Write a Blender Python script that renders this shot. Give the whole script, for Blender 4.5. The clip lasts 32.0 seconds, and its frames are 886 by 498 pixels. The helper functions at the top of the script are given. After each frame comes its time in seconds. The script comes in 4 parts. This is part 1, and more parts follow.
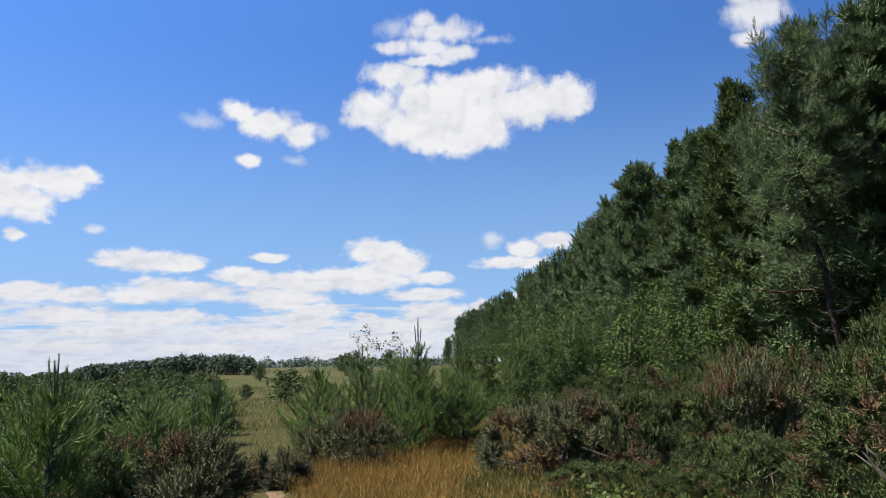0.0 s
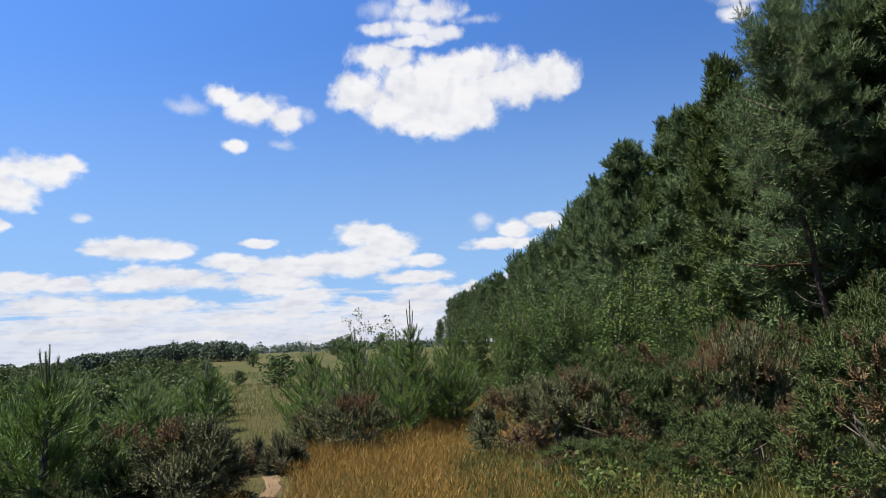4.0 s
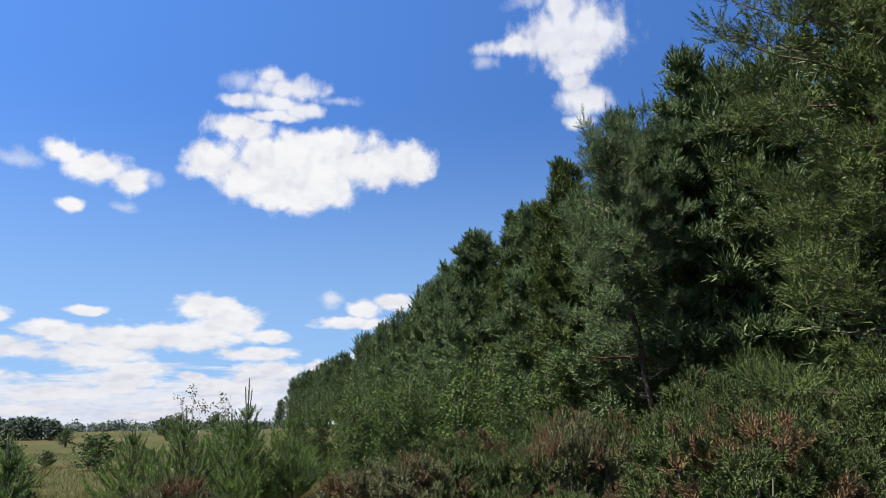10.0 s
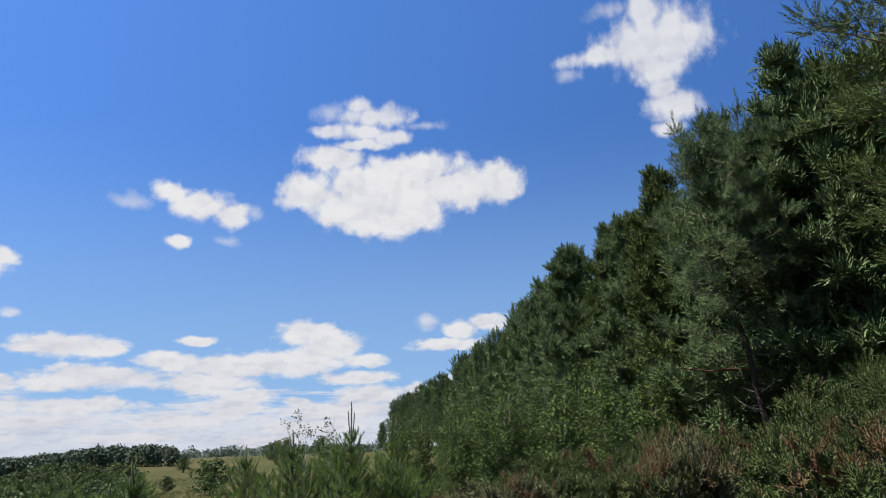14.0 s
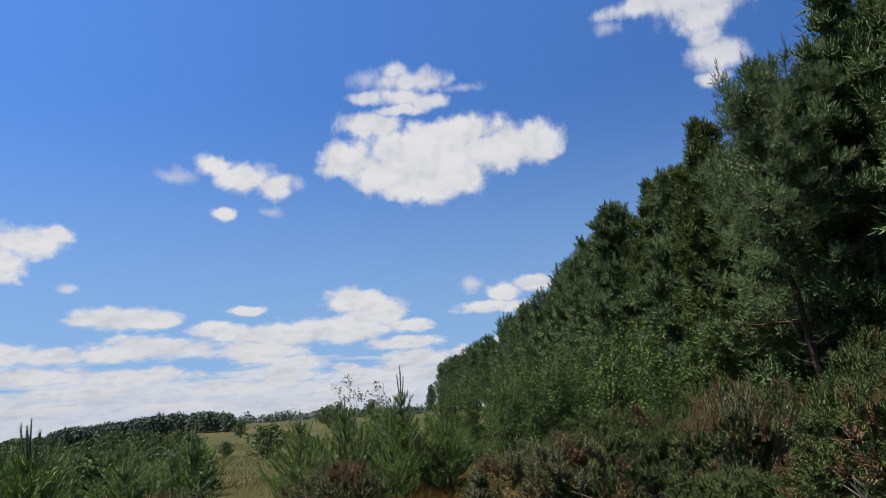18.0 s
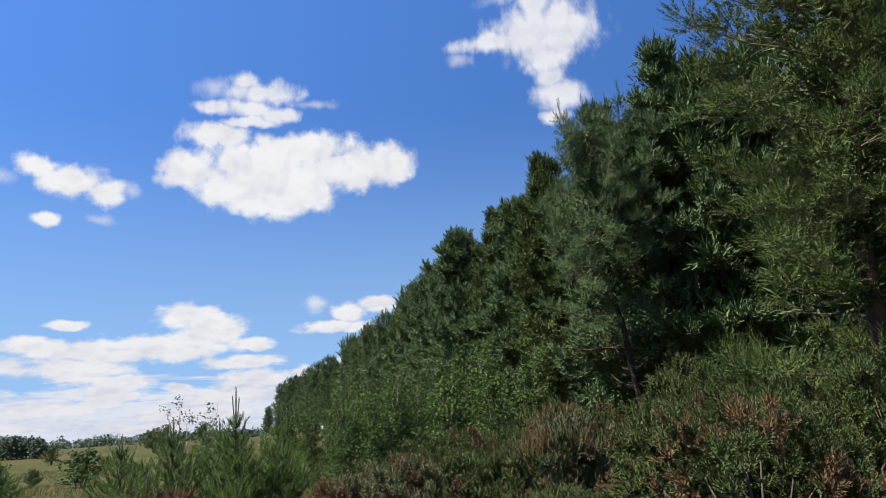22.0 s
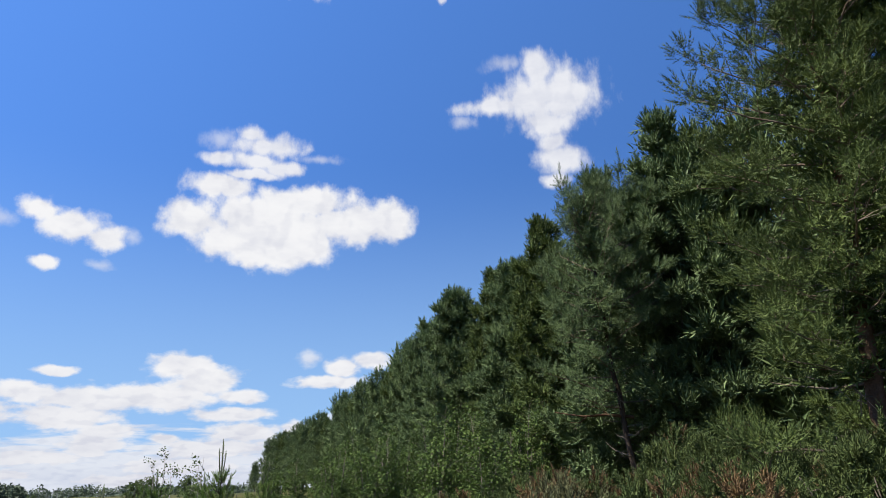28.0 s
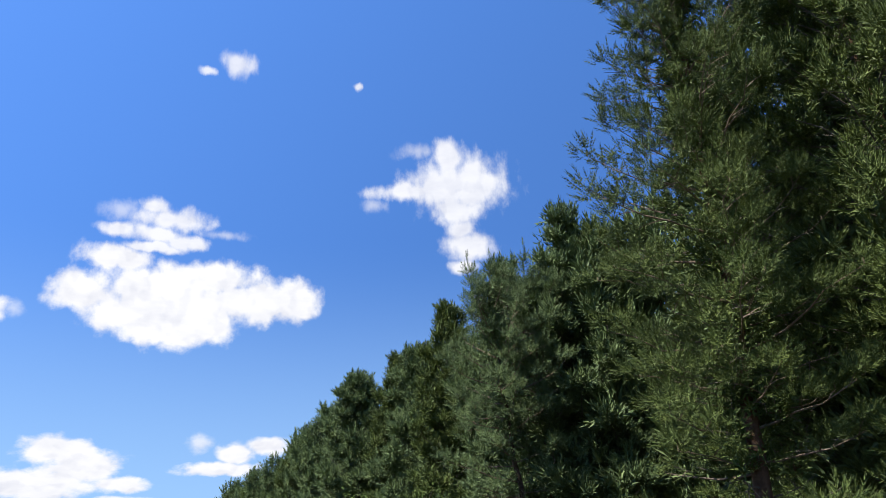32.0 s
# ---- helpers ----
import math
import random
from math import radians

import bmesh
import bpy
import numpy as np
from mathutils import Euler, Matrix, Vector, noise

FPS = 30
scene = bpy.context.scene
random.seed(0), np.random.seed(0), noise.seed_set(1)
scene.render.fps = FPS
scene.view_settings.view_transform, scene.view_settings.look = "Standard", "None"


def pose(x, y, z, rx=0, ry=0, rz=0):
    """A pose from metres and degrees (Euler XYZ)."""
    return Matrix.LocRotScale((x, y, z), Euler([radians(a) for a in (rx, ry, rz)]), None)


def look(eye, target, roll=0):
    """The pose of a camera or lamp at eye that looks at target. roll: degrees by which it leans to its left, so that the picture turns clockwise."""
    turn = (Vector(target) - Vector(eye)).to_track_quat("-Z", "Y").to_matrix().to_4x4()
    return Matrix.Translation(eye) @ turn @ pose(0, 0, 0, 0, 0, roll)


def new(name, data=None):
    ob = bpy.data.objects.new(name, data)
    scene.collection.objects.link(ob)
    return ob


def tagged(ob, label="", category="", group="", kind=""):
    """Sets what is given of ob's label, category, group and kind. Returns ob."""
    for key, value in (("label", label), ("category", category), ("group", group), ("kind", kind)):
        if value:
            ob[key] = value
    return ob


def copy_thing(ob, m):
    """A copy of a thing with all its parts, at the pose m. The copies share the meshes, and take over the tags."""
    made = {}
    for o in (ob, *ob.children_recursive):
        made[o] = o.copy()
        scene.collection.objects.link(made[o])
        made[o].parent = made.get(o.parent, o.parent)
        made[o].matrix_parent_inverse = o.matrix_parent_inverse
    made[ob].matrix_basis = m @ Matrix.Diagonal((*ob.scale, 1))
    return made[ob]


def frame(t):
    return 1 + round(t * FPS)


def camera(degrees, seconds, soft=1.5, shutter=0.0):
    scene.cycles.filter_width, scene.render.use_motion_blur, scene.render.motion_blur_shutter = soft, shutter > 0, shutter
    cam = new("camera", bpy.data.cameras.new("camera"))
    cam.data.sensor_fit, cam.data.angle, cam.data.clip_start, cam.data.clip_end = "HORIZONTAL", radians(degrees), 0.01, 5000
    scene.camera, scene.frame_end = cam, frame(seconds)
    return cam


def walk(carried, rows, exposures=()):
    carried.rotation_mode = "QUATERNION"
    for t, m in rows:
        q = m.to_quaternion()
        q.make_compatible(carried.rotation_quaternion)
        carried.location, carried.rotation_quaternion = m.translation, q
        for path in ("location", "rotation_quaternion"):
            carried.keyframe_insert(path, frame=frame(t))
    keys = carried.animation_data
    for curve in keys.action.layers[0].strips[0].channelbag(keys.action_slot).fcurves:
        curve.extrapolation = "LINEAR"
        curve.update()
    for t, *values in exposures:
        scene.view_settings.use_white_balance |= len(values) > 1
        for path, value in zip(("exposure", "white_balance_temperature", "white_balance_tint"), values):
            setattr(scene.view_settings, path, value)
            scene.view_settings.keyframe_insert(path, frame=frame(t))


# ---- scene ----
PATH = [
    (0.0, 99.30, 1.00, -0.00), (0.5, 99.28, 1.60, 0.78), (1.0, 98.88, 1.84, 0.84), (1.5, 98.63, 2.10, 1.45),
    (2.0, 98.26, 2.14, 1.29), (2.5, 98.40, 2.03, -0.99), (3.0, 98.75, 2.11, -0.52), (3.5, 98.41, 2.26, -0.64),
    (5.5, 96.37, 2.59, -0.35), (6.0, 96.17, 2.49, -0.38), (6.5, 96.13, 2.45, -0.57), (7.0, 96.07, 2.49, -0.75),
    (7.5, 97.05, 2.09, -1.80), (8.0, 100.01, 1.83, -8.62), (8.5, 102.67, 2.21, -11.03), (9.0, 104.91, 1.89, -13.04),
    (9.5, 105.89, 1.27, -13.83), (10.0, 103.87, 1.14, -12.79), (10.5, 102.95, 1.09, -12.19), (11.0, 102.67, 1.29, -11.21),
    (11.5, 102.69, 1.66, -10.14), (12.0, 103.14, 1.56, -9.74), (12.5, 104.19, 2.06, -8.66), (13.0, 104.99, 2.08, -7.23),
    (13.5, 105.17, 1.65, -6.07), (14.0, 105.61, 2.19, -5.01), (14.5, 105.35, 1.83, -4.04), (15.0, 104.14, 2.33, -2.67),
    (15.5, 103.91, 2.69, -1.64), (17.5, 102.60, 3.59, -1.33), (18.0, 102.89, 3.43, -1.25), (18.5, 103.95, 3.33, -1.16),
    (19.0, 104.03, 3.23, -1.45), (19.5, 103.99, 3.00, -2.35), (20.0, 103.38, 3.42, -4.62), (20.5, 103.03, 3.70, -7.57),
    (21.0, 103.16, 3.72, -10.27), (21.5, 103.40, 3.58, -12.80), (22.0, 103.76, 3.81, -13.59), (22.5, 103.89, 4.01, -13.99),
    (23.0, 104.82, 3.56, -15.99), (23.5, 105.37, 3.52, -15.56), (24.0, 105.70, 3.07, -15.38), (24.5, 106.07, 2.82, -14.18),
    (25.0, 110.74, 2.50, -15.07), (25.5, 110.46, 1.89, -14.70), (27.5, 109.29, 1.57, -13.73), (28.0, 108.36, 1.71, -14.35),
    (28.5, 107.92, 2.01, -14.46), (29.0, 107.95, 1.92, -15.16), (29.5, 108.35, 2.27, -15.72), (30.0, 108.98, 2.29, -16.90),
    (30.5, 109.95, 1.91, -20.01), (31.0, 110.70, 2.40, -21.47), (31.5, 112.00, 2.31, -22.06), (32.0, 114.70, 2.33, -21.97),
]
EYE = (0.0, 0.0, 1.6)
cam = camera(63.0, 32.0, soft=0.85)
EXPOSURE = [(0, 1.24), (6, 1.31), (11, 1.31), (13, 1.24), (15, 1.03), (18, 1.0), (20, 1.02), (21.5, 1.2), (23, 1.28), (27, 1.26), (32, 1.48)]
walk(cam, [(t, pose(*EYE, rx, ry, rz)) for t, rx, ry, rz in PATH], EXPOSURE)

# ---------------------------------------------------------------- sky and sun
SUN_AZ, SUN_EL = radians(-92), radians(57)      # clockwise from +y, and above the horizon
SKY_LEVEL = 0.76

world = bpy.data.worlds.new("sky")
scene.world = world
world.use_nodes = True
WT = world.node_tree
WT.nodes.clear()


def wnode(kind, op="", **values):
    """A node of the sky; values are given as i0, i1 ... (numbers or sockets)."""
    n = WT.nodes.new(kind)
    if op:
        n.operation = op
    for key, v in values.items():
        socket = n.inputs[int(key[1:])]
        if isinstance(v, bpy.types.NodeSocket):
            WT.links.new(v, socket)
        else:
            socket.default_value = v
    return n


def wmath(op, a, b=0.0, c=0.0):
    return wnode("ShaderNodeMath", op, i0=a, i1=b, i2=c).outputs[0]


def wnoise(vec, scale, detail, rough, seed=0.0):
    n = WT.nodes.new("ShaderNodeTexNoise")
    n.noise_dimensions = "4D"
    WT.links.new(vec, n.inputs["Vector"])
    n.inputs["W"].default_value = seed
    n.inputs["Scale"].default_value, n.inputs["Detail"].default_value, n.inputs["Roughness"].default_value = scale, detail, rough
    return n


def wstep(v, lo, hi):
    n = WT.nodes.new("ShaderNodeMapRange")
    n.interpolation_type = "SMOOTHSTEP"
    WT.links.new(v, n.inputs[0])
    n.inputs[1].default_value, n.inputs[2].default_value = lo, hi
    return n.outputs[0]


coord = wnode("ShaderNodeTexCoord").outputs["Generated"]
axes = wnode("ShaderNodeSeparateXYZ", i0=coord)
az = wmath("MULTIPLY", wmath("ARCTAN2", axes.outputs[0], axes.outputs[1]), 57.2958)
el = wmath("MULTIPLY", wmath("ARCSINE", axes.outputs[2]), 57.2958)
flat = wnode("ShaderNodeCombineXYZ", i0=az, i1=el).outputs[0]
# ragged cumulus edges: the coordinates are pushed about by noise, less so towards the horizon
calm = wnode("ShaderNodeMapRange", i0=el, i1=3.0, i2=20.0, i3=0.22, i4=1.0).outputs[0]
push = wnode("ShaderNodeVectorMath", "SUBTRACT", i0=wnoise(flat, 0.42, 6, 0.52).outputs["Color"], i1=(0.5, 0.5, 0.5)).outputs[0]
push = wnode("ShaderNodeVectorMath", "MULTIPLY", i0=push, i1=(1.6, 1.2, 0.0)).outputs[0]
push = wnode("ShaderNodeVectorMath", "MULTIPLY", i0=push, i1=wnode("ShaderNodeCombineXYZ", i0=calm, i1=calm).outputs[0]).outputs[0]
warped = wnode("ShaderNodeVectorMath", "ADD", i0=flat, i1=push).outputs[0]
bunched = wmath("MULTIPLY", wmath("LOGARITHM", wmath("ADD", wmath("MAXIMUM", el, -3.0), 5.0), 2.718), 24.0)
fine_at = wnode("ShaderNodeCombineXYZ", i0=az, i1=bunched).outputs[0]
fine = wnoise(fine_at, 0.7, 8, 0.6, 3.0).outputs[0]
bent = wnode("ShaderNodeVectorMath", "MULTIPLY_ADD", i0=wnoise(fine_at, 0.9, 4, 0.55, 5.0).outputs["Color"], i1=(1.3, 1.3, 0.0), i2=fine_at).outputs[0]


def billow(vec):
    """Rounded heads at two sizes: low in the middle of a head, high in the creases."""
    total = None
    for scale, share in ((0.42, 0.62), (1.05, 0.38)):
        n = WT.nodes.new("ShaderNodeTexVoronoi")
        n.feature, n.voronoi_dimensions = "SMOOTH_F1", "2D"
        n.inputs["Smoothness"].default_value = 0.35
        n.inputs["Scale"].default_value = scale
        WT.links.new(vec, n.inputs["Vector"])
        part_of = wmath("MULTIPLY", n.outputs["Distance"], share)
        total = part_of if total is None else wmath("ADD", total, part_of)
    return total


heads_here = billow(bent)
heads_above = billow(wnode("ShaderNodeVectorMath", "ADD", i0=bent, i1=(-0.35, 0.75, 0.0)).outputs[0])


def cloud_field(puffs):
    """Distance to the nearest puff of one cloud, in puff radii; puffs: azimuth, elevation and half sizes in degrees."""
    total = None
    for a, e, ra, re in puffs:
        p = wnode("ShaderNodeVectorMath", "MULTIPLY_ADD", i0=warped, i1=(1 / ra, 1 / re, 0), i2=(-a / ra, -e / re, 0)).outputs[0]
        d = wnode("ShaderNodeVectorMath", "LENGTH", i0=p).outputs["Value"]
        total = d if total is None else wmath("SMOOTH_MIN", total, d, 0.25)
    return total


CLOUDS = []


def cloud(puffs, ragged, shift=0.0, thin=1.0):
    CLOUDS.append(([(a + shift, *rest) for a, *rest in puffs], ragged, thin))


# the large cumulus, its torn crest, and the smaller ones about it
cloud([(-4.9, 20.1, 2.33, 1.49), (1.3, 20.4, 5.43, 2.56), (-2.9, 22.9, 2.76, 1.13), (1.4, 18.2, 4.45, 1.60), (7.7, 20.4, 3.75, 1.67), (11.0, 20.5, 2.08, 1.65), (4.2, 18.6, 2.35, 1.51),
       (4.6, 22.0, 4.2, 1.15), (-1.5, 19.0, 3.6, 1.6)], 0.3, -0.5)
cloud([(1.1, 26.0, 2.77, 0.95), (-0.6, 26.8, 1.0, 0.7), (-3.3, 24.8, 1.5, 0.55), (2.1, 24.4, 1.8, 0.58), (-0.5, 23.9, 2.7, 0.4), (-0.2, 24.9, 2.0, 0.6)], 0.6, -0.5, 0.92)
cloud([(5.2, 25.3, 1.6, 0.35), (-3.2, 26.2, 1.2, 0.8), (-18.4, 18.7, 1.3, 0.6), (-11.2, 16.1, 0.8, 0.35), (-9.2, 18.2, 0.7, 0.5), (21.5, 32.4, 1.6, 0.6), (17.5, 28.2, 1.0, 0.5)], 1.7, -0.5, 0.5)
cloud([(-15.6, 19.6, 1.5, 0.9), (-13.3, 18.7, 2.3, 1.05), (-11.0, 18.1, 1.65, 0.9), (-15.0, 16.0, 0.95, 0.5)], 0.4, -0.4)
cloud([(25.3, 29.6, 4.6, 2.2), (24.5, 32.0, 1.6, 1.5), (20.4, 29.3, 3.2, 0.8), (24.9, 27.7, 2.0, 1.4), (25.3, 26.1, 1.3, 0.9), (25.8, 24.8, 2.5, 1.15), (25.4, 23.1, 1.3, 0.65), (27.9, 29.8, 1.4, 1.0)], 0.7, -0.6, 0.9)
cloud([(-28.5, 13.3, 2.6, 1.2), (-29.6, 11.8, 1.6, 1.25), (-26.6, 13.9, 1.25, 0.65), (-31.8, 12.4, 2.4, 1.6), (-30.5, 9.5, 0.7, 0.45)], 0.3, -0.5)
# flat-based heaps over the horizon
cloud([(-21.9, 8.1, 3.7, 0.85), (-24.6, 7.9, 1.5, 0.4), (-19.5, 7.9, 1.7, 0.48), (-13.4, 8.6, 1.4, 0.4)], 0.25, -0.2)
cloud([(-5.0, 9.2, 2.4, 1.05), (-3.3, 8.1, 2.6, 1.1), (-6.8, 6.9, 4.6, 1.0), (-0.7, 7.0, 1.7, 0.5), (-11.5, 6.7, 3.4, 0.95), (-15.3, 7.1, 2.3, 0.7)], 0.25, -0.2)
cloud([(-20.0, 6.0, 4.4, 0.85), (-12.4, 5.5, 3.6, 1.0), (-26.5, 5.5, 1.9, 0.6), (-30.0, 5.6, 3.0, 0.75), (-23.0, 5.5, 2.2, 0.55)], 0.25, -0.2)
cloud([(-1.4, 5.7, 3.3, 0.5), (-0.3, 4.4, 2.9, 0.75), (-5.9, 4.0, 1.2, 0.35), (-2.5, 3.2, 4.4, 0.9), (-4.7, 2.1, 4.7, 0.75), (-10.7, 3.6, 2.5, 0.95), (-9.8, 4.5, 2.1, 0.6)], 0.25, -0.1)
cloud([(-27.5, 4.1, 3.2, 0.65), (-21.1, 3.9, 4.5, 0.65), (-14.8, 2.8, 4.4, 0.65), (-24.6, 2.9, 4.2, 0.55), (-17.5, 1.7, 4.7, 0.5), (-8.2, 1.2, 3.8, 0.6), (-27.3, 2.0, 3.7, 0.5)], 0.25)
cloud([(5.8, 8.1, 3.0, 0.5), (6.9, 9.2, 1.35, 0.8), (9.3, 9.7, 1.6, 0.7), (3.4, 4.6, 1.1, 0.6)], 0.25, -0.2)
cloud([(4.3, 9.9, 0.8, 0.6), (6.3, 5.4, 0.8, 0.4), (-25.8, 10.2, 0.6, 0.35)], 1.2, -0.2, 0.7)
cloud([(4.4, 38.2, 1.5, 0.85), (15.4, 37.3, 0.5, 0.3), (1.5, 37.3, 0.7, 0.28)], 0.8, 0.0, 0.8)
cover = None
for puffs, ragged, thin in CLOUDS:
    field = wmath("MULTIPLY_ADD", wmath("SUBTRACT", fine, 0.5), 1.0 + ragged, cloud_field(puffs))
    field = wmath("MULTIPLY_ADD", wmath("SUBTRACT", heads_here, 0.42), 0.55, field)
    c = wstep(wmath("SUBTRACT", 1.0, field), -0.2 - 0.2 * ragged, 0.24 + 0.45 * ragged)
    c = wmath("MULTIPLY", c, thin)
    cover = c if cover is None else wmath("MAXIMUM", cover, c)
# a broken deck of small flat clouds, seen ever more edge-on towards the horizon, all round
rise = wmath("MAXIMUM", wmath("ADD", axes.outputs[2], 0.03), 0.03)
deck_at = wnode("ShaderNodeCombineXYZ", i0=wmath("DIVIDE", axes.outputs[0], rise), i1=wmath("DIVIDE", axes.outputs[1], rise)).outputs[0]
deck = wnoise(deck_at, 0.85, 5, 0.55, 7.0).outputs[0]
low = wnode("ShaderNodeMapRange", i0=el, i1=1.0, i2=8.0, i3=0.27, i4=-0.30).outputs[0]
deck_cover = wstep(wmath("ADD", deck, low), 0.46, 0.62)
cover = wmath("MAXIMUM", cover, wmath("MULTIPLY", deck_cover, 0.85))

sky = WT.nodes.new("ShaderNodeTexSky")
sky.sky_type = "NISHITA"
sky.sun_disc = False
sky.sun_elevation, sky.sun_rotation = SUN_EL, SUN_AZ
sky.air_density, sky.dust_density, sky.ozone_density = 1.0, 0.6, 3.0
# the deep, even blue of a clear summer noon
tone = wnode("ShaderNodeGamma", i0=sky.outputs[0], i1=0.5).outputs[0]
tint = wnode("ShaderNodeVectorMath", "MULTIPLY", i0=tone, i1=(0.90, 1.92, 4.05)).outputs[0]
shade = wstep(wnoise(wnode("ShaderNodeVectorMath", "MULTIPLY", i0=flat, i1=(0.35, 0.9, 0)).outputs[0], 0.8, 5, 0.55, 11.0).outputs[0], 0.35, 0.75)
way = Vector((math.sin(SUN_AZ) * math.cos(SUN_EL), math.cos(SUN_AZ) * math.cos(SUN_EL), math.sin(SUN_EL)))
sunward = wnode("ShaderNodeVectorMath", "DOT_PRODUCT", i0=coord, i1=tuple(way)).outputs["Value"]
glow = wnode("ShaderNodeMapRange", i0=sunward, i1=-0.5, i2=1.0, i3=0.42, i4=1.42).outputs[0]
tint = wnode("ShaderNodeVectorMath", "MULTIPLY", i0=tint, i1=wnode("ShaderNodeCombineXYZ", i0=glow, i1=glow, i2=glow).outputs[0]).outputs[0]
# billows: lit on the side towards the sun, greyer beneath
relief = wstep(wmath("SUBTRACT", heads_here, heads_above), -0.05, 0.3)
shade = wmath("MULTIPLY_ADD", relief, 0.3, wmath("MULTIPLY", shade, 0.5))
shade = wmath("ADD", shade, wnode("ShaderNodeMapRange", i0=el, i1=0.5, i2=9.0, i3=0.42, i4=0.0).outputs[0])
haze = wnode("ShaderNodeMapRange", i0=el, i1=-1.0, i2=26.0, i3=0.92, i4=0.0)
haze.interpolation_type = "SMOOTHSTEP"
misty = wnode("ShaderNodeMix", i0=haze.outputs[0])
misty.data_type = "RGBA"
WT.links.new(tint, misty.inputs[6])
misty.inputs[7].default_value = (3.9, 6.5, 10.2, 1)
white = wnode("ShaderNodeMix", i0=shade)
white.data_type = "RGBA"
white.inputs[6].default_value, white.inputs[7].default_value = (9.9, 9.9, 10.1, 1), (7.0, 7.2, 8.2, 1)
full = wnode("ShaderNodeMix", i0=cover)
full.data_type = "RGBA"
WT.links.new(misty.outputs[2], full.inputs[6])
WT.links.new(white.outputs[2], full.inputs[7])
air = wnode("ShaderNodeBackground", i1=0.05)
WT.links.new(wnode("ShaderNodeVectorMath", "SCALE", i0=full.outputs[2], i3=SKY_LEVEL).outputs[0], air.inputs[0])
WT.links.new(air.outputs[0], wnode("ShaderNodeOutputWorld").inputs[0])

sun = new("sun", bpy.data.lights.new("sun", "SUN"))
sun.data.energy, sun.data.angle, sun.data.color = 5.0, radians(0.53), (1.0, 0.95, 0.87)
sun.matrix_world = look(way * 60, (0, 0, 0))


# ---------------------------------------------------------------- materials
def material(name, stops, noise_scale=2.0, island=0.5, rough=0.6, through_light=0.0, bump=0.0, bump_scale=40.0, spec=0.5):
    """Colour from a ramp over noise in object space, mixed with each piece's own random value."""
    m = bpy.data.materials.new(name)
    m.use_nodes = True
    nt = m.node_tree
    nt.nodes.clear()
    out = nt.nodes.new("ShaderNodeOutputMaterial")
    tex = nt.nodes.new("ShaderNodeTexCoord")
    nz = nt.nodes.new("ShaderNodeTexNoise")
    nz.inputs["Scale"].default_value, nz.inputs["Detail"].default_value, nz.inputs["Roughness"].default_value = noise_scale, 5, 0.65
    info = nt.nodes.new("ShaderNodeObjectInfo")
    nz.noise_dimensions = "4D"
    nt.links.new(tex.outputs["Object"], nz.inputs["Vector"])
    grow = nt.nodes.new("ShaderNodeMath")
    grow.operation = "MULTIPLY"
    grow.inputs[1].default_value = 37.0
    nt.links.new(info.outputs["Random"], grow.inputs[0])
    nt.links.new(grow.outputs[0], nz.inputs["W"])
    stretch = nt.nodes.new("ShaderNodeMapRange")
    stretch.inputs[1].default_value, stretch.inputs[2].default_value = 0.28, 0.72
    nt.links.new(nz.outputs[0], stretch.inputs[0])
    geo = nt.nodes.new("ShaderNodeNewGeometry")
    mix = nt.nodes.new("ShaderNodeMix")
    mix.inputs[0].default_value = island
    nt.links.new(stretch.outputs[0], mix.inputs[2])
    nt.links.new(geo.outputs["Random Per Island"], mix.inputs[3])
    ramp = nt.nodes.new("ShaderNodeValToRGB")
    els = ramp.color_ramp.elements
    while len(els) < len(stops):
        els.new(0.5)
    for e, (p, c) in zip(els, stops):
        e.position, e.color = p, (*c, 1)
    nt.links.new(mix.outputs[0], ramp.inputs[0])
    b = nt.nodes.new("ShaderNodeBsdfPrincipled")
    b.inputs["Roughness"].default_value = rough
    b.inputs["Specular IOR Level"].default_value = spec
    nt.links.new(ramp.outputs[0], b.inputs["Base Color"])
    if bump:
        fz = nt.nodes.new("ShaderNodeTexNoise")
        fz.inputs["Scale"].default_value, fz.inputs["Detail"].default_value = bump_scale, 6
        nt.links.new(tex.outputs["Object"], fz.inputs["Vector"])
        bp = nt.nodes.new("ShaderNodeBump")
        bp.inputs["Strength"].default_value, bp.inputs["Distance"].default_value = bump, 0.03
        nt.links.new(fz.outputs[0], bp.inputs["Height"])
        nt.links.new(bp.outputs[0], b.inputs["Normal"])
    if through_light:
        tr = nt.nodes.new("ShaderNodeBsdfTranslucent")
        nt.links.new(ramp.outputs[0], tr.inputs[0])
        ms = nt.nodes.new("ShaderNodeMixShader")
        ms.inputs[0].default_value = through_light
        nt.links.new(b.outputs[0], ms.inputs[1])
        nt.links.new(tr.outputs[0], ms.inputs[2])
        nt.links.new(ms.outputs[0], out.inputs[0])
    else:
        nt.links.new(b.outputs[0], out.inputs[0])
    return m


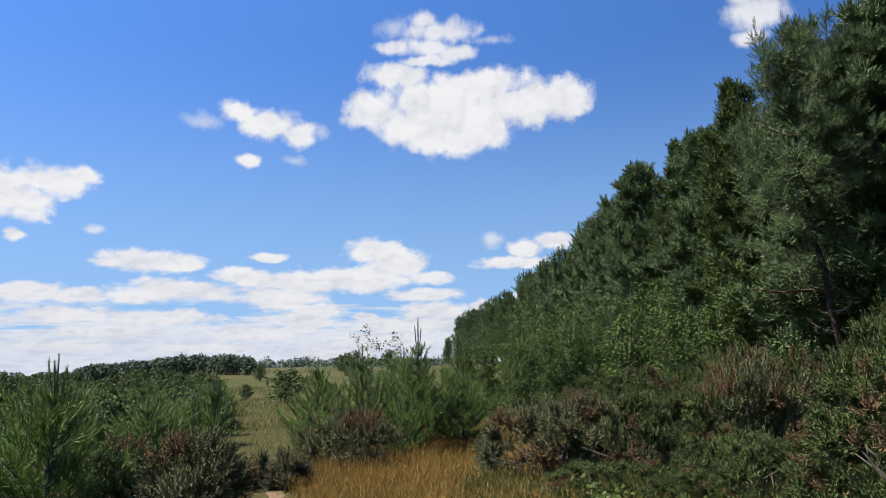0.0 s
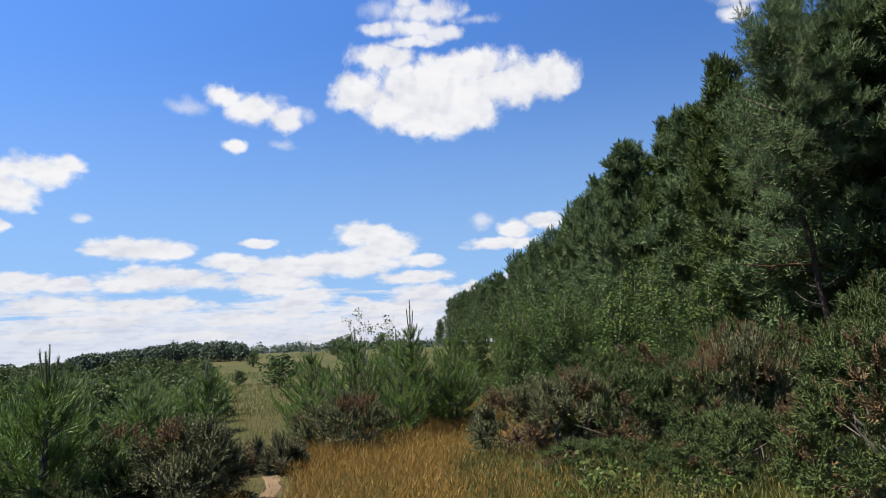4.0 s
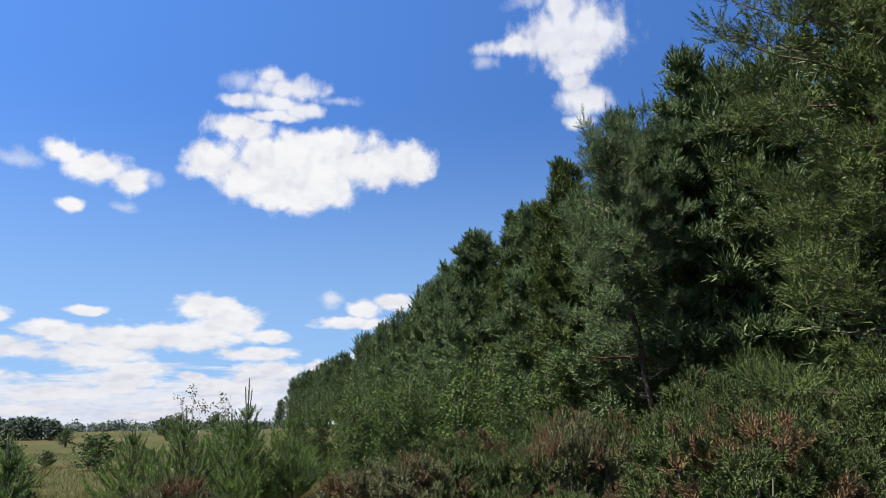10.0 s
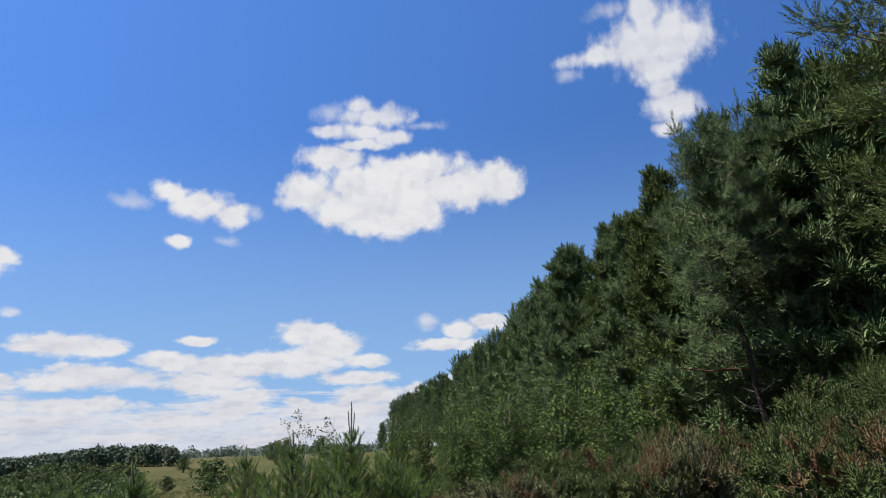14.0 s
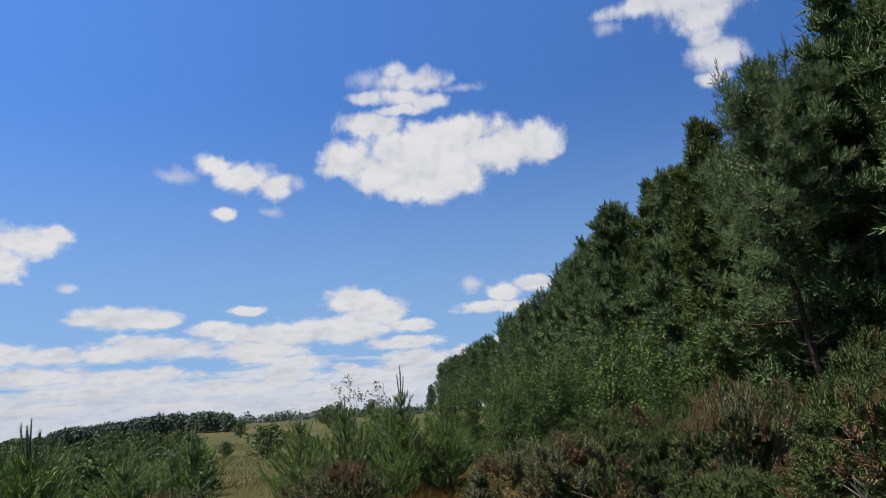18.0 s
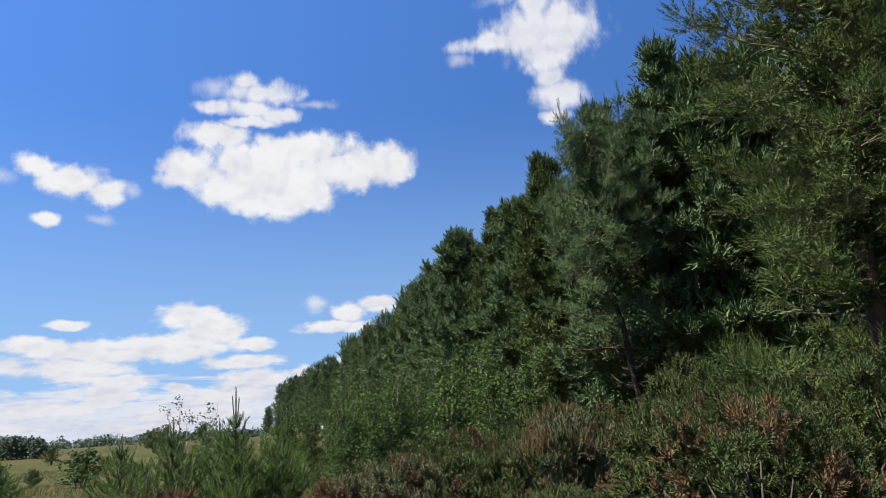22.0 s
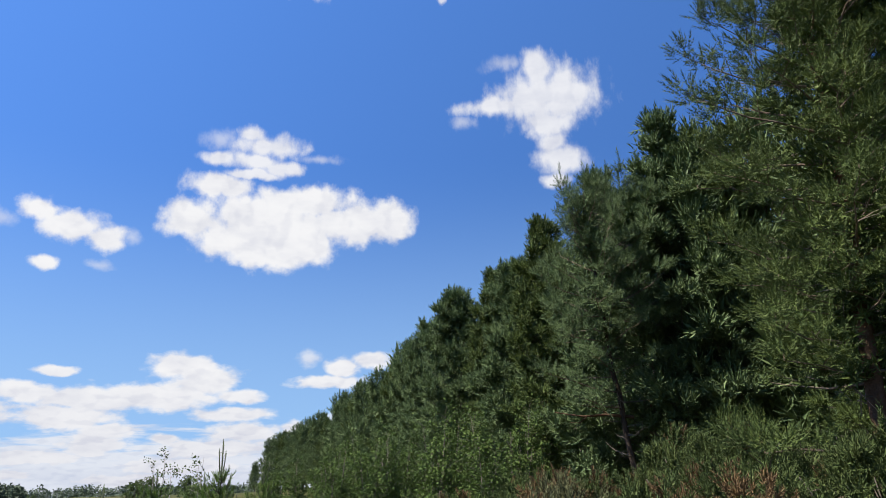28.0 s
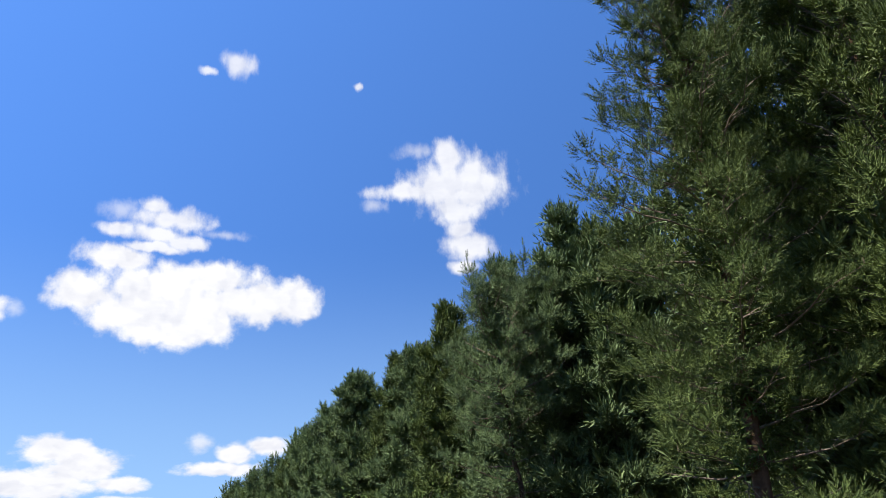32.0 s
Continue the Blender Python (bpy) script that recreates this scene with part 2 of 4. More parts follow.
NEEDLE_DARK = material("pine_needles_dark", [(0.0, (0.042, 0.064, 0.029)), (0.5, (0.086, 0.124, 0.051)), (1.0, (0.156, 0.202, 0.084))], 1.5, 0.5, 0.55, 0.03, spec=0.1)
NEEDLE_GREEN = material("pine_needles_green", [(0.0, (0.030, 0.045, 0.014)), (0.5, (0.063, 0.089, 0.025)), (1.0, (0.120, 0.152, 0.041))], 1.5, 0.5, 0.55, 0.04, spec=0.1)
NEEDLE_YOUNG = material("young_pine_needles", [(0.0, (0.040, 0.072, 0.015)), (0.5, (0.078, 0.128, 0.026)), (1.0, (0.138, 0.190, 0.044))], 1.6, 0.5, 0.5, 0.08, spec=0.1)
CANDLE = material("pine_candles", [(0.0, (0.045, 0.050, 0.027)), (1.0, (0.085, 0.085, 0.048))], 3.0, 0.5, 0.6, 0.1)
BARK = material("pine_bark", [(0.0, (0.022, 0.015, 0.011)), (0.5, (0.050, 0.035, 0.025)), (1.0, (0.090, 0.064, 0.046))], 7.0, 0.1, 0.9, 0, 0.9, 26, spec=0.1)
BARK_RED = material("pine_bark_orange", [(0.0, (0.034, 0.019, 0.012)), (0.5, (0.078, 0.043, 0.025)), (1.0, (0.130, 0.076, 0.046))], 6.0, 0.1, 0.85, 0, 0.9, 24, spec=0.1)
TWIG = material("grey_brown_twigs", [(0.0, (0.030, 0.023, 0.017)), (0.6, (0.072, 0.058, 0.044)), (1.0, (0.150, 0.125, 0.100))], 3.0, 0.4, 0.9)
LIMB_BARK = material("pale_limb_bark", [(0.0, (0.060, 0.044, 0.032)), (0.6, (0.130, 0.098, 0.072)), (1.0, (0.220, 0.178, 0.140))], 5.0, 0.3, 0.9, 0, 0.5, 40, spec=0.1)
GORSE = material("gorse_green", [(0.0, (0.025, 0.039, 0.011)), (0.5, (0.052, 0.073, 0.022)), (1.0, (0.098, 0.118, 0.038))], 1.4, 0.5, 0.65, 0.04, spec=0.1)
GORSE_GREY = material("gorse_grey", [(0.0, (0.047, 0.053, 0.021)), (0.5, (0.088, 0.091, 0.038)), (1.0, (0.145, 0.138, 0.064))], 1.4, 0.5, 0.75, 0.04, spec=0.2)
GORSE_DEAD = material("gorse_dead", [(0.0, (0.048, 0.030, 0.014)), (0.5, (0.100, 0.062, 0.028)), (1.0, (0.175, 0.110, 0.050))], 2.0, 0.5, 0.8, 0.08, spec=0.2)
LEAF = material("birch_leaves", [(0.0, (0.028, 0.050, 0.012)), (0.5, (0.054, 0.086, 0.020)), (1.0, (0.090, 0.125, 0.030))], 1.2, 0.5, 0.65, 0.12, spec=0.08)
LEAF_DULL = material("shrub_leaves", [(0.0, (0.038, 0.058, 0.019)), (0.5, (0.066, 0.094, 0.031)), (1.0, (0.104, 0.130, 0.050))], 1.0, 0.5, 0.65, 0.12, spec=0.08)
LEAF_BRAMBLE = material("bramble_leaves", [(0.0, (0.029, 0.050, 0.010)), (0.6, (0.059, 0.085, 0.017)), (1.0, (0.130, 0.141, 0.035))], 3.0, 0.7, 0.65, 0.2, spec=0.15)
BIRCH_BARK = material("birch_bark", [(0.0, (0.059, 0.050, 0.044)), (0.5, (0.153, 0.135, 0.123)), (1.0, (0.294, 0.276, 0.259))], 5.0, 0.2, 0.8)
STRAW = material("dry_grass", [(0.0, (0.066, 0.074, 0.018)), (0.3, (0.160, 0.108, 0.026)), (0.65, (0.265, 0.142, 0.034)), (1.0, (0.330, 0.230, 0.085))], 0.7, 0.55, 0.7, 0.2, spec=0.1)
GRASS = material("green_grass", [(0.0, (0.036, 0.050, 0.011)), (0.5, (0.080, 0.086, 0.019)), (1.0, (0.185, 0.145, 0.044))], 0.8, 0.6, 0.6, 0.18, spec=0.2)
HEATHER = material("heather", [(0.0, (0.044, 0.047, 0.021)), (0.6, (0.076, 0.076, 0.035)), (1.0, (0.118, 0.106, 0.059))], 2.0, 0.5, 0.8, 0.1, spec=0.2)
FAR_WOOD = material("far_wood_leaves", [(0.0, (0.028, 0.044, 0.022)), (0.5, (0.046, 0.070, 0.034)), (1.0, (0.075, 0.098, 0.050))], 0.06, 0.4, 0.8)


def ground_material():
    """Heath ground: dry grass, greener patches, brown litter and a sandy path."""
    m = bpy.data.materials.new("heath_ground")
    m.use_nodes = True
    nt = m.node_tree
    b = nt.nodes["Principled BSDF"]
    b.inputs["Roughness"].default_value = 0.95
    b.inputs["Specular IOR Level"].default_value = 0.08
    tex = nt.nodes.new("ShaderNodeTexCoord")

    def nz(scale, detail, rough=0.6):
        n = nt.nodes.new("ShaderNodeTexNoise")
        n.inputs["Scale"].default_value, n.inputs["Detail"].default_value, n.inputs["Roughness"].default_value = scale, detail, rough
        nt.links.new(tex.outputs["Object"], n.inputs["Vector"])
        return n.outputs[0]

    def ramp(v, stops):
        r = nt.nodes.new("ShaderNodeValToRGB")
        els = r.color_ramp.elements
        while len(els) < len(stops):
            els.new(0.5)
        for e, (p, c) in zip(els, stops):
            e.position, e.color = p, (*c, 1)
        nt.links.new(v, r.inputs[0])
        return r.outputs[0]

    def mix(f, a, c):
        x = nt.nodes.new("ShaderNodeMix")
        x.data_type = "RGBA"
        for v, i in ((f, 0), (a, 6), (c, 7)):
            nt.links.new(v, x.inputs[i])
        return x.outputs[2]

    dry = ramp(nz(1.8, 8, 0.7), [(0.3, (0.034, 0.031, 0.012)), (0.5, (0.066, 0.056, 0.021)), (0.72, (0.115, 0.083, 0.031))])
    green = ramp(nz(2.6, 8, 0.7), [(0.3, (0.024, 0.028, 0.008)), (0.7, (0.060, 0.063, 0.018))])
    patch = ramp(nz(0.045, 6, 0.62), [(0.36, (0, 0, 0)), (0.56, (1, 1, 1))])
    nt.links.new(mix(patch, dry, green), b.inputs["Base Color"])
    bp = nt.nodes.new("ShaderNodeBump")
    bp.inputs["Strength"].default_value, bp.inputs["Distance"].default_value = 0.8, 0.12
    nt.links.new(nz(5.0, 8, 0.7), bp.inputs["Height"])
    nt.links.new(bp.outputs[0], b.inputs["Normal"])
    return m


SAND = material("sandy_path", [(0.0, (0.085, 0.054, 0.029)), (0.5, (0.130, 0.086, 0.047)), (1.0, (0.170, 0.118, 0.068))], 3.0, 0.0, 0.95, 0, 0.7, 30, spec=0.1)
GROUND = ground_material()


# ---------------------------------------------------------------- mesh helpers
def mesh_of(name, verts, faces, mat):
    """A mesh from a vertex array and an array of triangles, or a list of faces."""
    me = bpy.data.meshes.new(name)
    verts = np.asarray(verts, dtype=np.float32).reshape(-1, 3)
    if isinstance(faces, np.ndarray):
        n = len(faces)
        me.vertices.add(len(verts))
        me.vertices.foreach_set("co", verts.ravel())
        me.loops.add(n * 3)
        me.loops.foreach_set("vertex_index", faces.astype(np.int32).ravel())
        me.polygons.add(n)
        me.polygons.foreach_set("loop_start", np.arange(0, n * 3, 3, dtype=np.int32))
        me.update(calc_edges=True)
    else:
        me.from_pydata(verts.tolist(), [], faces)
        me.update()
    me.materials.append(mat)
    return me


def part(name, me, parent, label=""):
    ob = new(name, me)
    ob.parent = parent
    return tagged(ob, label)


class Tubes:
    """Collects tapered tubes (stems, limbs, twigs) into one mesh."""

    def __init__(self):
        self.v, self.f = [], []

    def add(self, pts, radii, sides=5):
        pts = [Vector(p) for p in pts]
        base = len(self.v)
        for i, p in enumerate(pts):
            d = (pts[min(i + 1, len(pts) - 1)] - pts[max(i - 1, 0)])
            d = d.normalized() if d.length > 1e-9 else Vector((0, 0, 1))
            s = d.cross(Vector((0.31, 0.95, 0.05))).normalized()
            u = d.cross(s)
            for k in range(sides):
                a = 2 * math.pi * k / sides
                self.v.append(p + (s * math.cos(a) + u * math.sin(a)) * radii[i])
        for i in range(len(pts) - 1):
            for k in range(sides):
                a, b = base + i * sides + k, base + i * sides + (k + 1) % sides
                self.f.append((a, b, b + sides, a + sides))
        self.f.append(tuple(base + (len(pts) - 1) * sides + k for k in range(sides)))

    def mesh(self, name, mat, smooth=True):
        me = mesh_of(name, [tuple(v) for v in self.v], self.f, mat)
        if smooth:
            me.polygons.foreach_set("use_smooth", [True] * len(me.polygons))
        return me


def tuft(rng, levels, sides, length, needle, width, open_low=60, open_high=20):
    """One shoot along +z, in one piece: rings of pointed blades up a thin core. Returns vertices and triangles."""
    v, f = [], []
    for i in range(levels):
        u = i / max(levels - 1, 1)
        turn = rng.random() * 6.283
        r = width * (0.62 - 0.2 * u)
        z = length * u * 0.85
        for j in range(sides):
            a = turn + 6.283 * j / sides
            v.append((math.cos(a) * r, math.sin(a) * r, z))
    for i in range(levels):
        u = i / max(levels - 1, 1)
        for j in range(sides):
            p, q = v[i * sides + j], v[i * sides + (j + 1) % sides]
            m = ((p[0] + q[0]) / 2, (p[1] + q[1]) / 2)
            a = math.atan2(m[1], m[0]) + rng.uniform(-0.5, 0.5)
            tilt = radians(open_low + (open_high - open_low) * u + rng.uniform(-14, 14))
            n = needle * rng.uniform(0.65, 1.2)
            f.append((i * sides + j, i * sides + (j + 1) % sides, len(v)))
            v.append((m[0] + math.cos(a) * math.sin(tilt) * n, m[1] + math.sin(a) * math.sin(tilt) * n, p[2] + math.cos(tilt) * n))
        if i:
            for j in range(2):
                k = j * sides // 2
                f.append(((i - 1) * sides + k, (i - 1) * sides + (k + 1) % sides, i * sides + k))
    return np.array(v), np.array(f)


def leaf_sprig(rng, leaves, length, leaf):
    """A leafy twig along +z: each leaf a folded diamond of two triangles."""
    v, f = [], []
    for i in range(leaves):
        u = (i + rng.random()) / leaves
        a = rng.random() * 2 * math.pi
        tilt = radians(rng.uniform(40, 95))
        d = np.array((math.cos(a) * math.sin(tilt), math.sin(a) * math.sin(tilt), math.cos(tilt)))
        side = np.cross(d, rng.normal(size=3))
        side = side / np.linalg.norm(side)
        up = np.cross(side, d)
        s = leaf * rng.uniform(0.6, 1.2)
        base = np.array((0, 0, u * length)) + d * leaf * 0.3
        mid = base + d * s * 0.45 + up * s * 0.08
        k = len(v)
        v += [base, mid + side * s * 0.36, base + d * s, mid - side * s * 0.36]
        f += [(k, k + 1, k + 2), (k, k + 2, k + 3)]
    return np.array(v), np.array(f)


def scatter(points, ways, tufts, rng, lo=0.75, hi=1.2):
    """Places a random tuft at every point along its way; returns vertices and triangles."""
    points, ways = np.asarray(points, float), np.asarray(ways, float)
    ways = ways / np.maximum(np.linalg.norm(ways, axis=1), 1e-9)[:, None]
    pick = rng.integers(0, len(tufts), len(points))
    vs, fs, base = [], [], 0
    for k, (tv, tf) in enumerate(tufts):
        sel = pick == k
        if not sel.any():
            continue
        p, w = points[sel], ways[sel]
        x = np.cross(w, rng.normal(size=w.shape))
        x /= np.maximum(np.linalg.norm(x, axis=1), 1e-9)[:, None]
        y = np.cross(w, x)
        m = np.stack([x, y, w], axis=2) * rng.uniform(lo, hi, len(p))[:, None, None]
        vs.append((np.einsum("nij,kj->nki", m, tv) + p[:, None, :]).reshape(-1, 3))
        fs.append((tf[None] + (base + np.arange(len(p)) * len(tv))[:, None, None]).reshape(-1, 3))
        base += len(p) * len(tv)
    return np.concatenate(vs), np.concatenate(fs)


def unit(v):
    return v / max(np.linalg.norm(v), 1e-9)


# ---------------------------------------------------------------- plants
def smooth(a, b, x):
    t = min(max((x - a) / (b - a), 0.0), 1.0)
    return t * t * (3 - 2 * t)


def pine(name, label, seed, height, radius, bare, mat, bark, near, lean=(0, 0), whorl=0.5, blunt=0.6, thick=1.8, tufts_each=12, pad=0.3, fine=False, facing=None, low_boughs=()):
    """A Scots pine: tapered trunk, whorls of limbs and pads of upturned needle tufts. Below the height bare the limbs are dead.
    blunt: how round the top is (lower is rounder); thick: needle pads to a metre of limb, each of tufts_each tufts and pad metres wide;
    near: every live limb is a part of its own; fine: slender needles; facing: the azimuth of the fuller side; low_boughs: height, azimuth in degrees and length of single live boughs under it."""
    rng = np.random.default_rng(seed)
    root = tagged(new(name), label, "pine tree", "pines of the plantation edge")
    trunk, dead_wood, wood = Tubes(), Tubes(), Tubes()
    steps = 14
    wob = rng.normal(size=(steps, 2)) * 0.05
    line = []
    for i in range(steps):
        u = i / (steps - 1)
        line.append(np.array((lean[0] * u + wob[i, 0] * (i > 0), lean[1] * u + wob[i, 1] * (i > 0), height * u)))
    r0 = 0.0075 * height + 0.015
    trunk.add(line, [r0 * (1.25 if i == 0 else 1.0) * (1 - i / (steps - 1)) ** 0.8 + 0.012 for i in range(steps)], 10)
    part("trunk", trunk.mesh("trunk", bark), root)
    if near:
        tufts = [tuft(rng, 4, 6, 0.2, 0.088, 0.0175, 58, 14) for _ in range(8)]
    elif fine:
        tufts = [tuft(rng, 4, 4, 0.23, 0.11, 0.028, 60, 16) for _ in range(6)]
    else:
        tufts = [tuft(rng, 3, 4, 0.27, 0.16, 0.058, 56, 14) for _ in range(6)]
    grow = 1.0 if near or fine else pad / 0.37

    def on_trunk(z):
        u = min(max(z / height, 0), 1) * (steps - 1)
        i = min(int(u), steps - 2)
        return line[i] + (line[i + 1] - line[i]) * (u - i)

    specs = []
    for z in np.arange(max(bare * 0.4, 0.5), height - 0.15, whorl):
        u = (z - bare) / (height - bare)
        live = z >= bare
        count = int(rng.integers(4, 7)) if live else int(rng.integers(2, 4))
        turn = rng.random() * 6.28
        for k in range(count):
            a = turn + k * 6.283 / count + rng.uniform(-0.35, 0.35)
            if live:
                shape = (1 - u) ** blunt * (0.72 + 0.28 * smooth(0, 0.22, u))
                length = max(radius * shape * rng.uniform(0.62, 1.12), 0.28)
            else:
                length = radius * rng.uniform(0.25, 0.6)
            specs.append((z + rng.uniform(-0.12, 0.12), a, length, live, max(u, 0.0), radians(2 + 58 * max(u, 0) ** 1.4 + rng.uniform(-12, 12))))
    for z, a, length in low_boughs:
        specs.append((z, radians(a), length, True, 0.0, radians(rng.uniform(-8, 4))))
    all_pts, all_ways, inner_pts, inner_ways = [], [], [], []
    for z, a, length, live, u, rise in specs:
        start = on_trunk(z)
        out = np.array((math.cos(a), math.sin(a), 0))
        n = 6
        path = []
        for i in range(n):
            q = i / (n - 1)
            path.append(start + out * length * q * math.cos(rise) + np.array((0, 0, length * (q * math.sin(rise) + 0.2 * q * q))) + rng.normal(size=3) * 0.03 * q * length)
        limb = Tubes() if near else wood
        (limb if live else dead_wood).add(path, [(0.009 + 0.009 * length) * (1 - 0.85 * i / (n - 1)) for i in range(n)], 5)
        if not live:
            for _ in range(4):
                q = rng.uniform(0.3, 0.9)
                p = path[0] + (path[-1] - path[0]) * q
                dead_wood.add([p, p + rng.normal(size=3) * 0.18 + np.array((0, 0, -0.08))], [0.007, 0.003], 3)
            continue
        pts, ways = [], []
        pads = max(1, int(length * thick + rng.random()))
        for j in range(pads):
            q = 1.0 if j == 0 else 0.3 + 0.7 * (j + rng.uniform(-0.4, 0.4)) / pads
            i = min(int(q * (n - 1)), n - 2)
            p = path[i] + (path[i + 1] - path[i]) * (q * (n - 1) - i)
            axis = unit(path[i + 1] - path[i])
            side = unit(np.cross(axis, (0, 0, 1))) * (1 if j % 2 else -1)
            spread = 0.0 if j == 0 else rng.uniform(0.12, 0.34) * (0.35 + length * (1.1 - q))
            c = p + side * spread + axis * spread * 0.5 + np.array((0, 0, rng.uniform(0.0, 0.14)))
            limb.add([p, (p + c) / 2 + np.array((0, 0, 0.02)), c], [0.009, 0.007, 0.004], 3)
            size = pad * rng.uniform(0.7, 1.2) * (1 - 0.3 * max(u, 0))
            for _ in range(tufts_each if facing is None or math.cos(a - facing) > -0.25 else tufts_each // 3):
                d = unit(rng.normal(size=3) * np.array((1, 1, 0.7)) + axis * 0.3 + np.array((0, 0, 0.55)))
                pts.append(c + d * np.array((1.0, 1.0, 0.6)) * size * rng.uniform(0.35, 0.8))
                ways.append(d + axis * 0.3 + np.array((0, 0, 0.25 + 0.4 * u)) + rng.normal(size=3) * 0.12)
        # bare dry twigs under the limb
        if near or fine:
            for _ in range(int(1 + length * 1.5)):
                p = path[0] + (path[-1] - path[0]) * rng.uniform(0.1, 0.75)
                d = unit(out * 0.5 + rng.normal(size=3) * np.array((0.7, 0.7, 0.5)) - np.array((0, 0, 0.15)))
                e = p + d * rng.uniform(0.25, 0.6)
                dead_wood.add([p, (p + e) / 2 + rng.normal(size=3) * 0.04, e], [0.008, 0.006, 0.003], 3)
        # old needles close in to the trunk
        for _ in range(tufts_each * 2 // 3 if near else tufts_each // 2):
            p = path[0] + (path[-1] - path[0]) * rng.uniform(0.04, 0.38) + rng.normal(size=3) * 0.12
            inner_pts.append(p)
            inner_ways.append(out * 0.5 + np.array((0, 0, 0.4)) + rng.normal(size=3) * 0.6)
        # upright leading shoots in the top of the crown
        if u > 0.35:
            for g in range((5 if u > 0.8 else 3) if near or fine else 3):
                pts.append(path[-1] + np.array((0, 0, (0.1 + 0.11 * g) * grow)) + rng.normal(size=3) * 0.02)
                ways.append(np.array((0, 0, 1.0)) + rng.normal(size=3) * 0.08)
        pts.append(path[-1])
        ways.append(unit(path[-1] - path[-2]) + np.array((0, 0, 0.4)))
        if near:
            ob = part("limb", limb.mesh("limb", LIMB_BARK, False), root)
            v, f = scatter(pts, ways, tufts, rng, 0.8, 1.35)
            tagged(part("needles", mesh_of("needles", v, f, mat), ob), kind="stuff")
        all_pts += pts
        all_ways += ways
    pts, ways = ([], []) if near else (all_pts, all_ways)
    for q in range(9):
        pts.append(line[-1] + rng.normal(size=3) * 0.05 + np.array((0, 0, -0.12 * q)))
        ways.append(np.array((0, 0, 1.0)) + rng.normal(size=3) * 0.25)
    if dead_wood.v:
        tagged(part("dead_branchwork", dead_wood.mesh("dead_branchwork", TWIG, False), root), "bare dry lower twigs", kind="stuff")
    if wood.v:
        tagged(part("branchwork", wood.mesh("branchwork", TWIG, False), root), kind="stuff")
    v, f = scatter(pts, ways, tufts, rng, 0.8 * grow, 1.35 * grow)
    v2, f2 = scatter(inner_pts, inner_ways, [tuft(rng, 3, 4, 0.2, 0.13, 0.045, 75, 20) if near or fine else tuft(rng, 2, 4, 0.26, 0.2, 0.09, 75, 20) for _ in range(4)], rng, 0.8 * grow, 1.3 * grow)
    tagged(part("crown", mesh_of("crown", np.concatenate((v, v2)), np.concatenate((f, f2 + len(v))), mat), root), kind="stuff")
    return root


